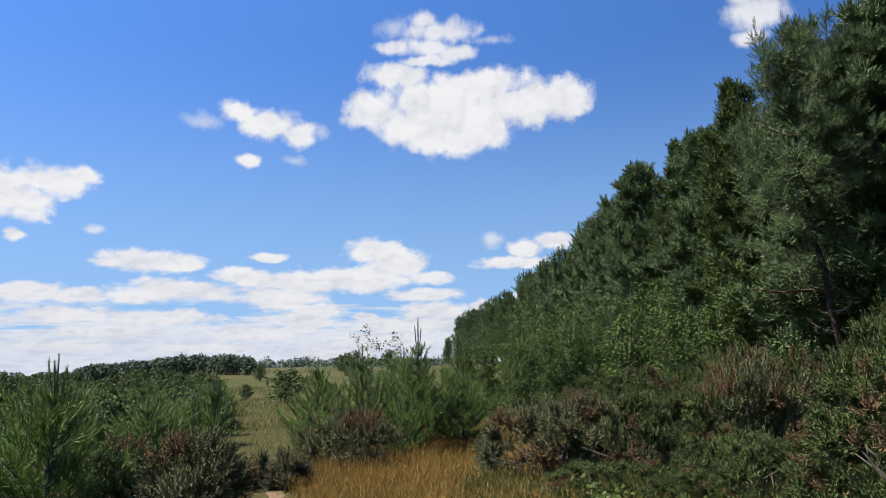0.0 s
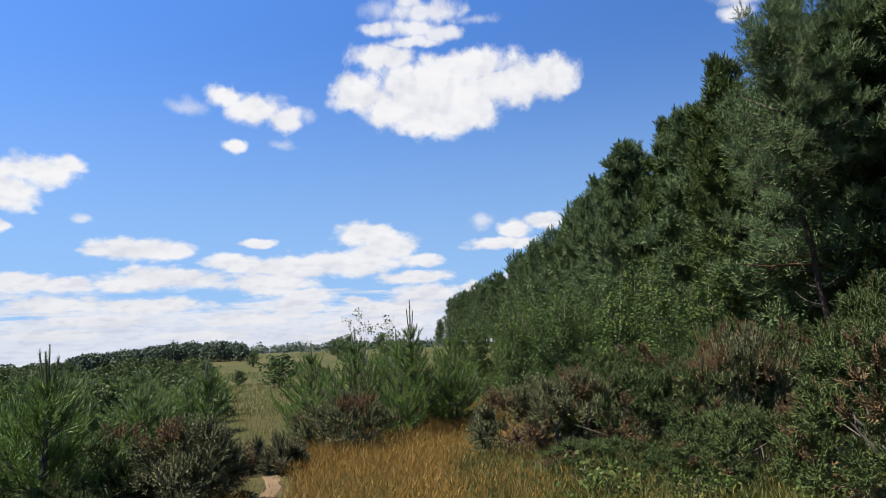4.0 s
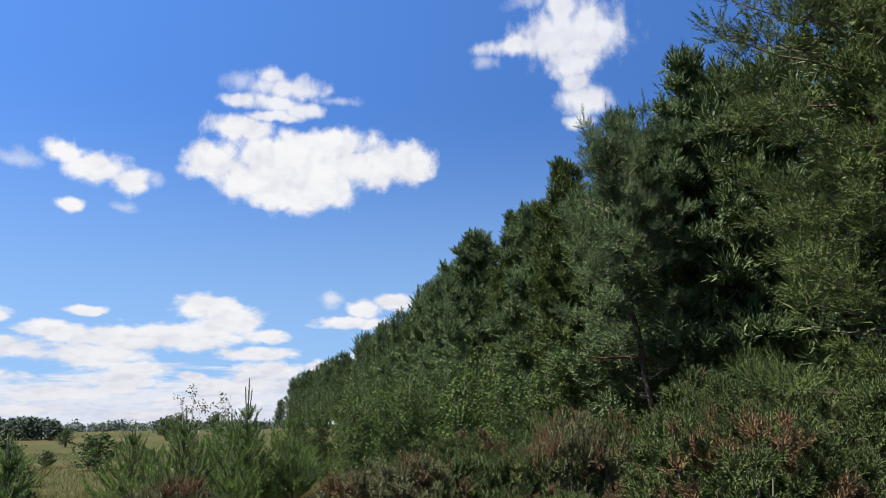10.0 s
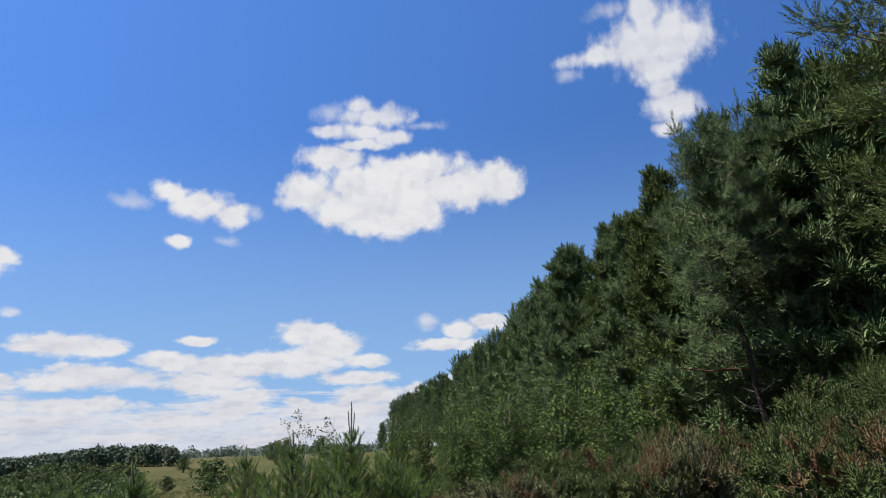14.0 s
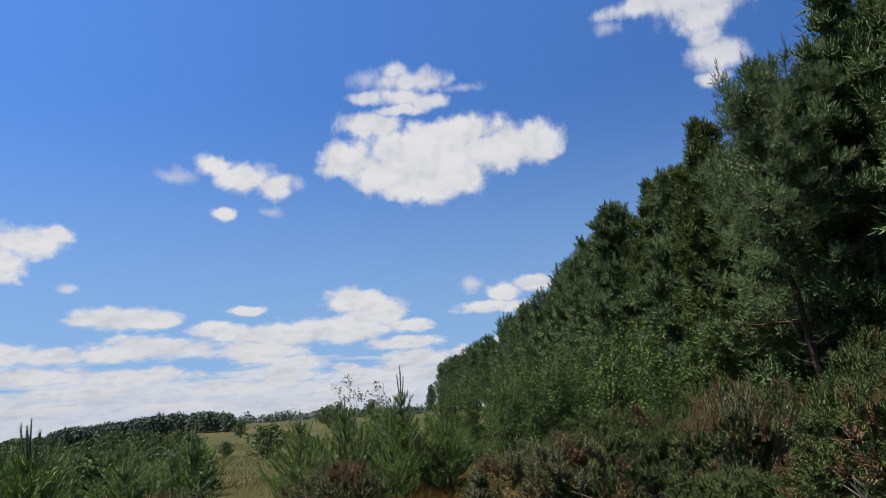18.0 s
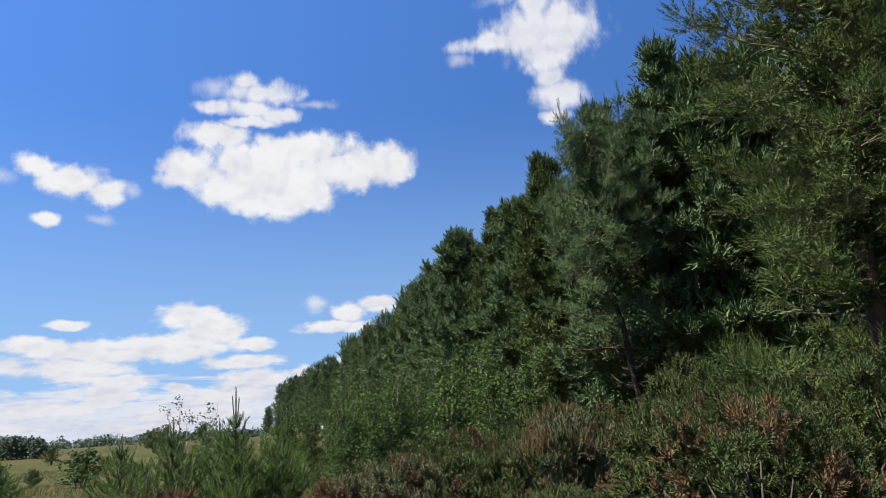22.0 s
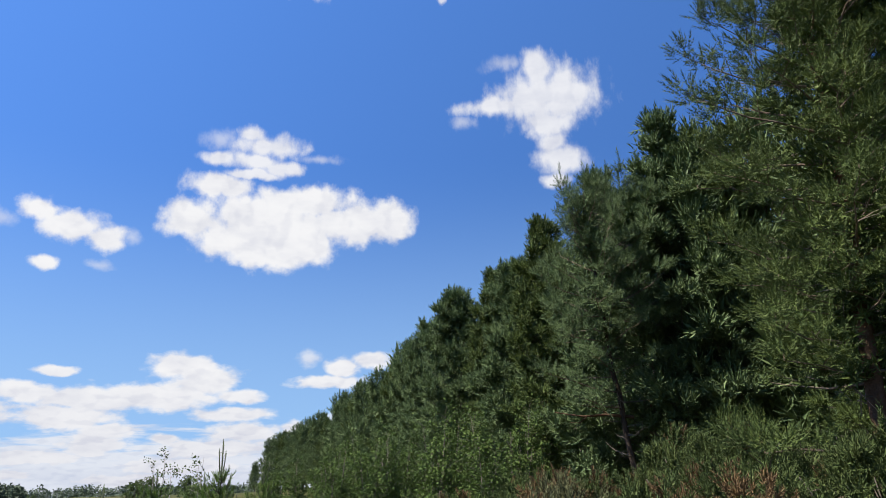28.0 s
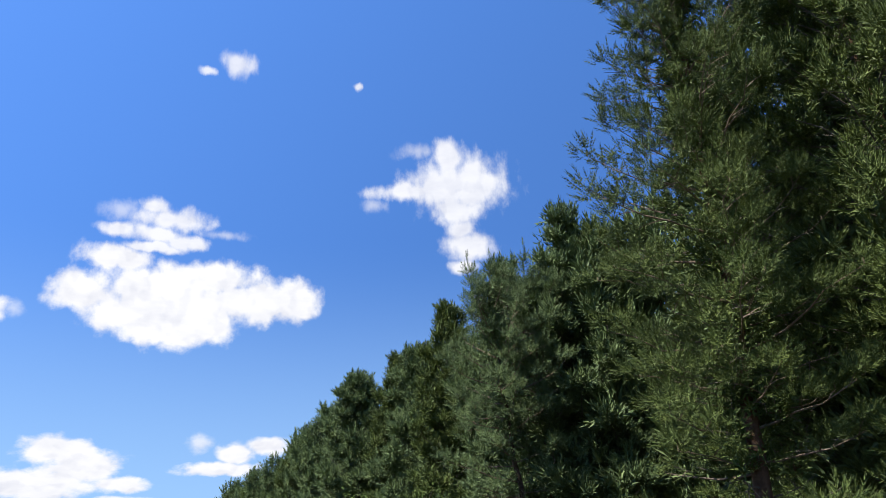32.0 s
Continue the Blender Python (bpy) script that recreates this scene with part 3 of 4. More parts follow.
def young_pine(label, seed, height, radius, shoots_apart=0.078, mat=None, leaders=3, bare=0.12, spire=0.34):
    """A pine sapling: whorls of upswept branches, brushes of needles along each, pale candles at the tips."""
    rng = np.random.default_rng(seed)
    root = tagged(new("young_pine"), label, "young pine", "pine saplings on the heath")
    stems = Tubes()
    pts, ways, tips = [], [], []
    top = np.array((rng.normal() * 0.05, rng.normal() * 0.05, height))
    stems.add([(0, 0, 0), tuple(top * 0.5 + np.array((0.02, 0.01, 0))), tuple(top)], [0.02 + 0.008 * height, 0.016 + 0.004 * height, 0.007], 6)
    z = bare
    while z < height - 0.12:
        u = z / height
        n = int(rng.integers(6, 10))
        turn = rng.random() * 6.28
        for k in range(n):
            a = turn + k * 6.283 / n + rng.uniform(-0.3, 0.3)
            length = radius * (1.04 - u) ** 1.05 * rng.uniform(0.55, 1.1)
            out = np.array((math.cos(a), math.sin(a), 0))
            rise = 0.6 + 0.8 * u + rng.uniform(-0.15, 0.25)
            p = top * u
            q1 = p + out * length * 0.55 + np.array((0, 0, length * 0.3 * rise))
            q2 = p + out * length + np.array((0, 0, length * rise))
            stems.add([p, q1, q2], [0.010, 0.007, 0.004], 4)
            m = max(3, int(length / shoots_apart))
            for i in range(m):
                h = 0.18 + 0.82 * (i + rng.random()) / m
                c = (p * (1 - h) + q1 * h) * (1 - h) + (q1 * (1 - h) + q2 * h) * h
                pts.append(c + rng.normal(size=3) * 0.012)
                ways.append(unit(q2 - q1) + rng.normal(size=3) * 0.14)
                if rng.random() < 0.35 and length > 0.3:
                    side = unit(np.cross(out, (0, 0, 1))) * rng.choice((-1, 1))
                    for g in range(3):
                        pts.append(c + (side * 0.7 + unit(q2 - q1) * 0.7) * 0.07 * (g + 1))
                        ways.append(side * 0.6 + unit(q2 - q1) + np.array((0, 0, 0.4)))
            tips.append((q2, unit(q2 - q1) * 0.6 + np.array((0, 0, 1.0))))
        z += rng.uniform(0.14, 0.24)
    m = int(height * 0.45 / 0.05)
    for i in range(m):
        pts.append(top * (0.55 + 0.45 * i / m))
        ways.append(np.array((0, 0, 1.0)) + rng.normal(size=3) * 0.1)
    tufts = [tuft(rng, 3, 5, 0.12, 0.088, 0.018, 46, 20) for _ in range(6)]
    part("stem", stems.mesh("stem", TWIG), root)
    v, f = scatter(pts, ways, tufts, rng, 0.8, 1.2)
    tagged(part("crown", mesh_of("crown", v, f, mat or NEEDLE_YOUNG), root), kind="stuff")
    candles = Tubes()
    shoot_pts = []
    for i in range(leaders):
        a = i * 2.4
        b = top + np.array((math.cos(a), math.sin(a), 0)) * (0.0 if i == 0 else 0.045) - np.array((0, 0, 0.03))
        t = b + np.array((math.cos(a) * 0.05 * (i > 0), math.sin(a) * 0.05 * (i > 0), spire if i == 0 else spire * rng.uniform(0.55, 0.85)))
        one = Tubes()
        one.add([b, (b + t) / 2, t], [0.011, 0.010, 0.006], 6)
        part("candle", one.mesh("candle", CANDLE), root, "upright new shoot")
        m = max(3, int((t[2] - b[2]) / 0.045))
        shoot_pts += [b + (t - b) * (q + 0.5) / m for q in range(m)]
    v, f = scatter(shoot_pts, [(0, 0, 1)] * len(shoot_pts), [tuft(rng, 3, 4, 0.05, 0.045, 0.012, 34, 20) for _ in range(4)], rng)
    tagged(part("shoot_needles", mesh_of("shoot_needles", v, f, mat or NEEDLE_YOUNG), root), kind="stuff")
    for p, w in tips:
        if p[2] > height * 0.6 and rng.random() < 0.4:
            candles.add([p, p + unit(w) * rng.uniform(0.07, 0.15)], [0.009, 0.004], 4)
    tagged(part("candle_spray", candles.mesh("candle_spray", CANDLE), root, "pale upright new shoots"), kind="stuff")
    return root


def bush_points(rng, size, lumps, count, inner=0.72):
    """Points and outward ways on a heap of overlapping lumps that stand on the ground."""
    w, d, h = size
    pts, ways = [], []
    heads = []
    for i in range(lumps):
        a, r = rng.random() * 6.283, math.sqrt(rng.random()) * 0.62
        tall = rng.uniform(0.55, 1.0) * (1 - 0.45 * r)
        heads.append((np.array((math.cos(a) * r * w / 2, math.sin(a) * r * d / 2, h * tall * 0.52)), np.array((w * rng.uniform(0.2, 0.33), d * rng.uniform(0.2, 0.33), h * tall * 0.5))))
    while len(pts) < count:
        c, s = heads[int(rng.integers(len(heads)))]
        n = unit(rng.normal(size=3) + np.array((0, 0, 0.25)))
        p = c + n * s * rng.uniform(inner, 1.04)
        if p[2] < 0.03:
            continue
        if any((((p - c2) / s2) ** 2).sum() < 0.45 for c2, s2 in heads):
            continue
        # a spray: a handful of sprigs that fan out from one place
        wide = rng.uniform(0.07, 0.17)
        for _ in range(int(rng.integers(7, 15))):
            d = unit(n * 0.8 + np.array((0, 0, 0.5)) + rng.normal(size=3) * 0.55)
            pts.append(p + d * wide * rng.uniform(0.1, 1.0))
            ways.append(d + np.array((0, 0, 0.2)))
    return np.array(pts), np.array(ways), heads


def gorse(label, seed, size, lumps, count, mat, dead=0.15, name="gorse_bush", category="gorse bush"):
    """A gorse bush: woody stems, green spiny sprigs in dense lumps and browned sprigs among them."""
    rng = np.random.default_rng(seed)
    root = tagged(new(name), label, category, "gorse bushes along the plantation")
    pts, ways, heads = bush_points(rng, size, lumps, count)
    stems = Tubes()
    for c, s in heads:
        for _ in range(3):
            e = c + rng.normal(size=3) * s * 0.45
            e[2] = max(e[2], 0.15)
            stems.add([(c[0] * 0.25, c[1] * 0.25, -0.02), tuple(np.array((c[0] * 0.7, c[1] * 0.7, e[2] * 0.5)) + rng.normal(size=3) * 0.05), tuple(e)], [0.022, 0.014, 0.006], 4)
    tagged(part("stemwork", stems.mesh("stemwork", TWIG), root), kind="stuff")
    tufts = [tuft(rng, 4, 4, 0.13, 0.045, 0.022, 64, 24) for _ in range(6)]
    # browned patches follow a coarse noise, as whole sprays die back together
    val = np.array([noise.noise(Vector(p) * 1.7 + Vector((seed * 3.1, 0, 0))) for p in pts])
    cut = np.quantile(val, 1 - dead) if dead > 0 else 9
    low = val < cut
    v, f = scatter(pts[low], ways[low], tufts, rng)
    tagged(part("green_spray", mesh_of("green_spray", v, f, mat), root), kind="stuff")
    if (~low).any():
        v, f = scatter(pts[~low], ways[~low], tufts, rng)
        tagged(part("dead_spray", mesh_of("dead_spray", v, f, GORSE_DEAD), root, "browned dry sprays"), kind="stuff")
    return root


def leafy(name, label, category, seed, height, radius, stems, sprigs, mat, leaf=0.045, group="", bark=None, tall=1.0):
    """A birch sapling or leafy shrub: several thin stems, arching twigs and small separate leaves."""
    rng = np.random.default_rng(seed)
    root = tagged(new(name), label, category, group)
    wood = Tubes()
    pts, ways = [], []
    for i in range(stems):
        a = rng.random() * 6.283
        r = radius * rng.uniform(0.05, 0.45)
        h = height * (1.0 if i == 0 else rng.uniform(0.6, 0.95))
        b = np.array((math.cos(a) * r * 0.4, math.sin(a) * r * 0.4, 0))
        t = np.array((math.cos(a) * r, math.sin(a) * r, h))
        mid = (b + t) / 2 + rng.normal(size=3) * 0.06 * height * 0.5
        wood.add([b, mid, t], [0.008 * height + 0.004, 0.006 * height, 0.003], 5)
        n = max(4, sprigs // stems // 6)
        for j in range(n):
            q = 0.03 + 0.97 * (j + rng.random()) / n
            p = (b * (1 - q) + mid * q) * (1 - q) + (mid * (1 - q) + t * q) * q
            aa = rng.random() * 6.283
            length = radius * (1.0 - 0.75 * q ** tall) * rng.uniform(0.5, 1.1)
            d = np.array((math.cos(aa), math.sin(aa), rng.uniform(0.2, 0.9)))
            e = p + unit(d) * length
            wood.add([p, (p + e) / 2 + np.array((0, 0, 0.03)), e], [0.006, 0.004, 0.002], 3)
            for s in range(6):
                h2 = 0.25 + 0.75 * (s + rng.random()) / 6
                pts.append(p + (e - p) * h2 + rng.normal(size=3) * 0.05)
                ways.append(unit(d) + rng.normal(size=3) * 0.5)
    tagged(part("stemwork", wood.mesh("stemwork", bark or TWIG), root), kind="stuff")
    tufts = [leaf_sprig(rng, 7, 0.16, leaf) for _ in range(6)]
    v, f = scatter(pts, ways, tufts, rng)
    tagged(part("foliage", mesh_of("foliage", v, f, mat), root), kind="stuff")
    return root


# ---------------------------------------------------------------- ground
def height_at(x, y):
    """The lie of the heath: nearly level by the path, a gentle grassy rise ahead, a bank under the pines."""
    d = math.hypot(x, y)
    z = 0.10 * noise.noise(Vector((x * 0.16, y * 0.16, 0))) * smooth(3, 9, d)
    z += 0.45 * noise.noise(Vector((x * 0.03, y * 0.03, 4))) * smooth(25, 60, d)
    a = math.degrees(math.atan2(x, y))
    hill = smooth(-30, -18, a) if a > -90 else 1 - smooth(-170, -120, a)
    z += 2.1 * smooth(45, 170, d) * hill - 3.5 * smooth(110, 400, d) * (1 - hill)
    z += 0.35 * smooth(5.5, 9.0, x)
    return z


def path_mid(y):
    """The trodden line: past the viewer's feet, then bending away behind the gorse."""
    return -1.9 - 0.10 * (y - 8) ** 2 if y > 8 else -1.9 + 0.022 * (8 - y) ** 2 if y > -1 else -0.12 + 0.1 * (-1 - y)


def path_side(x, y):
    """Metres from the middle of the trodden path."""
    return abs(x - path_mid(y))


def build_ground():
    rings = [0.0] + [0.8 * 1.055 ** i for i in range(160)]
    rings = [r for r in rings if r < 3800] + [3800.0]
    seg = 220
    v, f = [(0.0, 0.0, height_at(0, 0))], []
    for r in rings[1:]:
        for k in range(seg):
            a = 2 * math.pi * k / seg
            x, y = r * math.sin(a), r * math.cos(a)
            v.append((x, y, height_at(x, y)))
    for k in range(seg):
        f.append((0, 1 + (k + 1) % seg, 1 + k))
    for i in range(len(rings) - 2):
        for k in range(seg):
            a, b = 1 + i * seg + k, 1 + i * seg + (k + 1) % seg
            f.append((a, b, b + seg, a + seg))
    me = mesh_of("ground", v, f, GROUND)
    me.polygons.foreach_set("use_smooth", [True] * len(me.polygons))
    tagged(new("ground", me), "dry heathland ground of straw-coloured and green grass", "ground", "", "structure")


build_ground()


def build_path():
    """The worn sandy strip, a few millimetres over the turf."""
    v, f = [], []
    for i in range(120):
        y = -9.8 + i * 0.18
        mid = path_mid(y)
        for k in range(6):
            x = mid + (k - 2.5) * 0.055 * (1 + 0.6 * noise.noise(Vector((y * 1.7, (k > 2) * 3, 0)))) + 0.05 * noise.noise(Vector((y * 3, 7, 0)))
            v.append((x, y, height_at(x, y) + (0.012 if 0 < k < 5 else -0.02) + 0.008 * noise.noise(Vector((x * 4, y * 4, 1)))))
    for i in range(119):
        for k in range(5):
            a = i * 6 + k
            f.append((a, a + 1, a + 7, a + 6))
    tagged(new("path", mesh_of("path", v, f, SAND)), "narrow worn sandy footpath through dry grass", "path", "", "structure")


build_path()


def stand(ob, x, y, turn=0.0, size=1.0, sink=0.03, lean=0.0):
    ob.matrix_basis = pose(x, y, height_at(x, y) - sink, lean, 0, turn) @ Matrix.Scale(size, 4)
    return ob


def again(ob, x, y, turn=0.0, size=1.0, tall=1.0, label="", sink=0.03):
    c = copy_thing(ob, Matrix.Translation((x, y, height_at(x, y) - sink)) @ pose(0, 0, 0, 0, 0, turn) @ Matrix.Diagonal((size, size, size * tall, 1)))
    c.scale = (size, size, size * tall)
    return tagged(c, label)


# ---------------------------------------------------------------- the pine plantation
rnd = random.Random(5)
# tall pines at the edge, near the path
big = pine("pine_tree", "tall near Scots pine with spreading green boughs and a rust-brown trunk", 11, 15.5, 2.5, 2.6, NEEDLE_GREEN, BARK_RED, True, (0.5, -0.2), 0.42, 0.42, 2.4, 22, 0.36, False, radians(210),
           ((0.9, 203, 3.5), (1.0, 220, 3.1), (1.2, 238, 3.3), (0.8, 252, 2.9), (1.7, 180, 2.6), (1.4, 268, 2.8)))
stand(big, 8.5, 8.6, 0)
slim = pine("pine_tree", "slim Scots pine with bare leaning lower trunk", 23, 9.2, 2.0, 4.9, NEEDLE_DARK, BARK, True, (-0.8, 0.2), 0.42, 0.42, 2.3, 20, 0.33, False, radians(240), ((3.6, 170, 2.0), (4.2, 215, 1.6), (3.2, 190, 1.7)))
stand(slim, 9.7, 17.6, 10)
bare_limb = Tubes()
bare_limb.add([(0.05, 0.0, 2.95), (-0.7, 0.25, 3.02), (-1.3, 0.35, 2.98), (-2.0, 0.6, 3.1)], [0.045, 0.035, 0.026, 0.012], 6)
bare_limb.add([(-1.2, 0.33, 2.98), (-1.5, 0.2, 2.82), (-1.9, 0.1, 2.8)], [0.018, 0.012, 0.006], 4)
bare_limb.add([(-0.5, 0.2, 3.0), (-0.8, 0.5, 3.25), (-1.2, 0.6, 3.3)], [0.018, 0.012, 0.006], 4)
part("dead_limb", bare_limb.mesh("dead_limb", BARK_RED), slim, "bare orange-brown dead limb")
side = pine("pine_tree", "tall green pine with dense drooping boughs", 29, 15.0, 3.0, 1.6, NEEDLE_GREEN, BARK_RED, False, (0.1, 0.2), 0.48, 0.42, 2.0, 21, 0.38, True, radians(215))
stand(side, 11.4, 6.8, 0)
tip_a = pine("pine_tree", "mid-green upright Scots pine at the plantation edge", 31, 10.7, 2.1, 1.2, NEEDLE_GREEN, BARK, False, (-0.1, 0.1), 0.46, 0.5, 2.5, 17, 0.34, False, radians(240))
stand(tip_a, 10.6, 24.4, 0)
dark = pine("pine_tree", "dense blue-green pine at the plantation edge", 47, 10.8, 2.4, 0.9, NEEDLE_DARK, BARK, False, (0.1, 0), 0.47, 0.48, 2.4, 17, 0.36, False, radians(240))
stand(dark, 10.8, 20.6, 20)
broad = pine("pine_tree", "broad dark pine with clumped boughs", 59, 10.4, 2.7, 0.8, NEEDLE_DARK, BARK, False, (0, 0.1), 0.52, 0.45, 2.2, 17, 0.40, False, radians(240))
stand(broad, 9.9, 34.6, 20)
back_pine = pine("pine_tree", "pine deeper inside the plantation", 83, 10.6, 2.8, 0.8, NEEDLE_DARK, BARK, False, (0, 0), 1.0, 0.45, 0.8, 7, 0.85)
stand(back_pine, 16.0, 12.0, 0, 1.1)
mid_pine = pine("pine_tree", "dark blue-green pine further along the plantation", 67, 10.5, 2.6, 0.7, NEEDLE_DARK, BARK, False, (0, 0), 0.56, 0.45, 2.0, 14, 0.45, False, radians(240))
stand(mid_pine, 10.4, 43.5, -20)
far_green = pine("pine_tree", "distant lighter green pine of the plantation", 77, 10.0, 2.3, 0.6, NEEDLE_GREEN, BARK, False, (0, 0), 0.75, 0.6, 1.4, 9, 0.55, False, radians(255))
stand(far_green, 10.3, 53.8, 0)
far_pine = pine("pine_tree", "distant dark pine of the plantation", 71, 10.4, 2.7, 0.6, NEEDLE_DARK, BARK, False, (0, 0), 0.75, 0.45, 1.4, 9, 0.6, False, radians(255))
stand(far_pine, 10.4, 60.0, 0)

for x, y, src, turn, size in ((12.0, 18.4, dark, 200, 1.1), (10.6, 27.8, broad, 140, 0.96), (10.9, 31.2, tip_a, 100, 0.99), (10.4, 38.5, mid_pine, 20, 0.99),
                              (10.4, 48.5, mid_pine, 60, 0.98), (13.2, 18.0, mid_pine, 300, 1.06), (12.2, 11.2, side, 15, 0.9),
                              (13.4, 23.5, mid_pine, 260, 1.0), (13.6, 30.0, mid_pine, 200, 1.0), (14.0, 9.4, mid_pine, 60, 1.65)):
    again(src, x, y, turn % 70 - 35, size)
again(slim, 11.3, 19.3, 75, 1.08, 1.0, "slim Scots pine with a bare dark trunk")
for i in range(25):
    y = 52.5 + i * 4.75 + rnd.uniform(-1.1, 1.1)
    again((far_pine, far_green)[i % 3 == 1], 10.6 + rnd.uniform(-1.0, 0.8) - 0.0017 * max(0, y - 90) ** 2, y, rnd.uniform(-40, 40), rnd.uniform(0.88, 1.06) * (1 - 0.45 * smooth(143, 166, y)))
for i in range(17):
    y = 3 + i * 4.6 + rnd.uniform(-1, 1)
    again(back_pine, 15.8 + rnd.uniform(-1.2, 1.2) - 0.0013 * max(0, y - 90) ** 2, y, rnd.uniform(0, 360), rnd.uniform(1.0, 1.08) * (1.15 if y < 14 else 1.0))
for i in range(8):
    again(back_pine, 20.5 + rnd.uniform(-1.5, 1.5), 2 + i * 5.0 + rnd.uniform(-1, 1), rnd.uniform(0, 360), rnd.uniform(1.0, 1.1))

for x, y in ((18.6, 17.8), (23.0, 21.6), (17.4, 14.6), (24.5, 26.5)):
    again(back_pine, x, y, x * 40 % 360, 1.05)

# ---------------------------------------------------------------- gorse bank
g1 = gorse("dense green gorse bush on the grassy edge", 3, (2.6, 2.4, 1.9), 12, 3400, GORSE, 0.07)
g2 = gorse("grey-green gorse with browned dead sprays", 8, (2.4, 2.2, 1.6), 11, 3000, GORSE, 0.17)
g3 = gorse("half-dead brown gorse bush", 14, (2.0, 2.0, 1.3), 9, 2500, GORSE_GREY, 0.34)
again(g1, 6.6, 9.6, 130, 1.25, 1.12)
stand(g1, 6.0, 8.7, 0, 1.1)
stand(g2, 3.0, 10.0, 0)
stand(g3, 1.6, 10.2, 0)
for src, x, y, turn, size, tall in ((g1, 4.6, 7.6, 80, 0.95, 0.9), (g1, 6.4, 6.6, 200, 1.15, 1.1), (g1, 5.0, 11.0, 150, 1.1, 1.0), (g2, 3.4, 8.2, 120, 0.85, 0.75),
                                    (g2, 4.4, 12.8, 230, 1.1, 1.1), (g3, 4.2, 10.4, 60, 1.1, 1.35), (g2, 2.4, 12.4, 300, 1.0, 0.9), (g1, 7.6, 11.6, 20, 1.2, 1.15),
                                    (g3, 6.8, 12.6, 140, 1.2, 1.05), (g1, 7.4, 4.6, 260, 1.2, 1.15), (g1, 7.4, 7.2, 190, 0.95, 0.95), (g2, 6.0, 15.0, 75, 1.2, 1.2),
                                    (g1, 3.6, 15.4, 180, 1.0, 0.9), (g2, 6.6, 18.5, 10, 1.2, 0.95), (g2, 1.9, 8.6, 30, 0.6, 0.6), (g1, 2.6, 7.6, 330, 0.5, 0.6)):
    again(src, x, y, turn, size, tall)

stand(gorse("tall near gorse, green outside and brown within", 45, (2.0, 1.9, 2.15), 13, 2500, GORSE, 0.34), 4.1, 5.9)

# ---------------------------------------------------------------- birch saplings by the pines
birch = leafy("birch_sapling", "bright green birch sapling in front of the pines", "birch sapling", 5, 3.3, 1.2, 7, 1300, LEAF, 0.062, "birch saplings")
stand(birch, 4.2, 17.0)
for x, y, turn, size in ((2.2, 20.5, 90, 0.85), (3.3, 22.5, 200, 0.95), (5.2, 20.0, 30, 1.05), (1.4, 24.0, 150, 0.8), (6.0, 24.0, 250, 1.1), (4.2, 28.0, 60, 1.0), (2.6, 16.4, 280, 0.7),
                         (6.4, 32.0, 10, 1.1), (3.0, 34.0, 120, 0.9), (3.4, 19.2, 140, 0.9), (5.6, 17.4, 200, 1.0), (4.4, 24.6, 330, 1.05), (1.8, 18.4, 20, 0.6), (2.6, 25.8, 75, 0.9),
                         (4.9, 15.4, 300, 0.75), (7.4, 20.2, 15, 1.1), (7.6, 26.0, 110, 1.2), (1.0, 28.0, 210, 0.85), (3.8, 31.0, 260, 1.0)):
    again(birch, x, y, turn, size)

# ---------------------------------------------------------------- young pines on the open heath
yp = [young_pine("green young pine with tall pale candles", 2, 2.05, 1.0, 0.07, None, 4, 0.12, 0.6), young_pine("bushy young pine sapling", 6, 1.75, 1.0), young_pine("spindly young pine with a bare stem", 9, 1.38, 0.46, 0.06, None, 3, 0.62),
      young_pine("slender young pine with a spire of candles", 17, 1.46, 0.8, 0.06, None, 5, 0.12, 0.36)]
stand(yp[0], -0.5, 14.6)
stand(yp[1], -1.6, 14.0)
stand(yp[2], -3.07, 10.04)
stand(yp[3], -3.95, 7.4)
for k, x, y, turn, size, tall in ((1, -4.9, 7.8, 50, 0.75, 0.69), (1, -4.1, 9.0, 310, 0.7, 0.65), (0, -5.1, 9.4, 40, 0.8, 0.72), (1, -6.4, 9.6, 90, 0.95, 0.72), (1, -4.6, 11.6, 200, 0.95, 0.65), (0, -6.0, 12.4, 20, 0.9, 0.61), (1, -7.6, 11.6, 130, 0.95, 0.69),
                                  (1, -2.6, 15.0, 10, 0.95, 0.95), (1, -2.3, 12.9, 70, 0.55, 0.85), (0, -1.9, 13.6, 150, 0.6, 0.8), (1, -0.7, 13.4, 250, 0.7, 0.9), (1, 0.4, 14.8, 190, 0.85, 0.9), (0, 0.3, 16.2, 60, 0.95, 0.95), (1, -1.0, 16.6, 300, 1.0, 1.0), (1, -8.6, 13.6, 240, 1.0, 0.69), (0, -7.4, 15.0, 100, 0.85, 0.61),
                                  (1, -5.6, 14.4, 170, 0.9, 0.61), (1, -10.0, 15.6, 60, 1.0, 0.65), (1, -8.2, 17.6, 80, 1.0, 0.61), (0, -10.6, 18.4, 10, 0.9, 0.61), (1, -12.4, 18.0, 200, 1.0, 0.65),
                                  (1, -6.6, 8.2, 280, 0.8, 0.61), (1, -14.0, 21.0, 0, 1.0, 0.65), (0, -11.5, 22.0, 50, 0.9, 0.58), (1, -16.0, 24.0, 120, 1.1, 0.65)):
    again(yp[k], x, y, turn, size, tall)

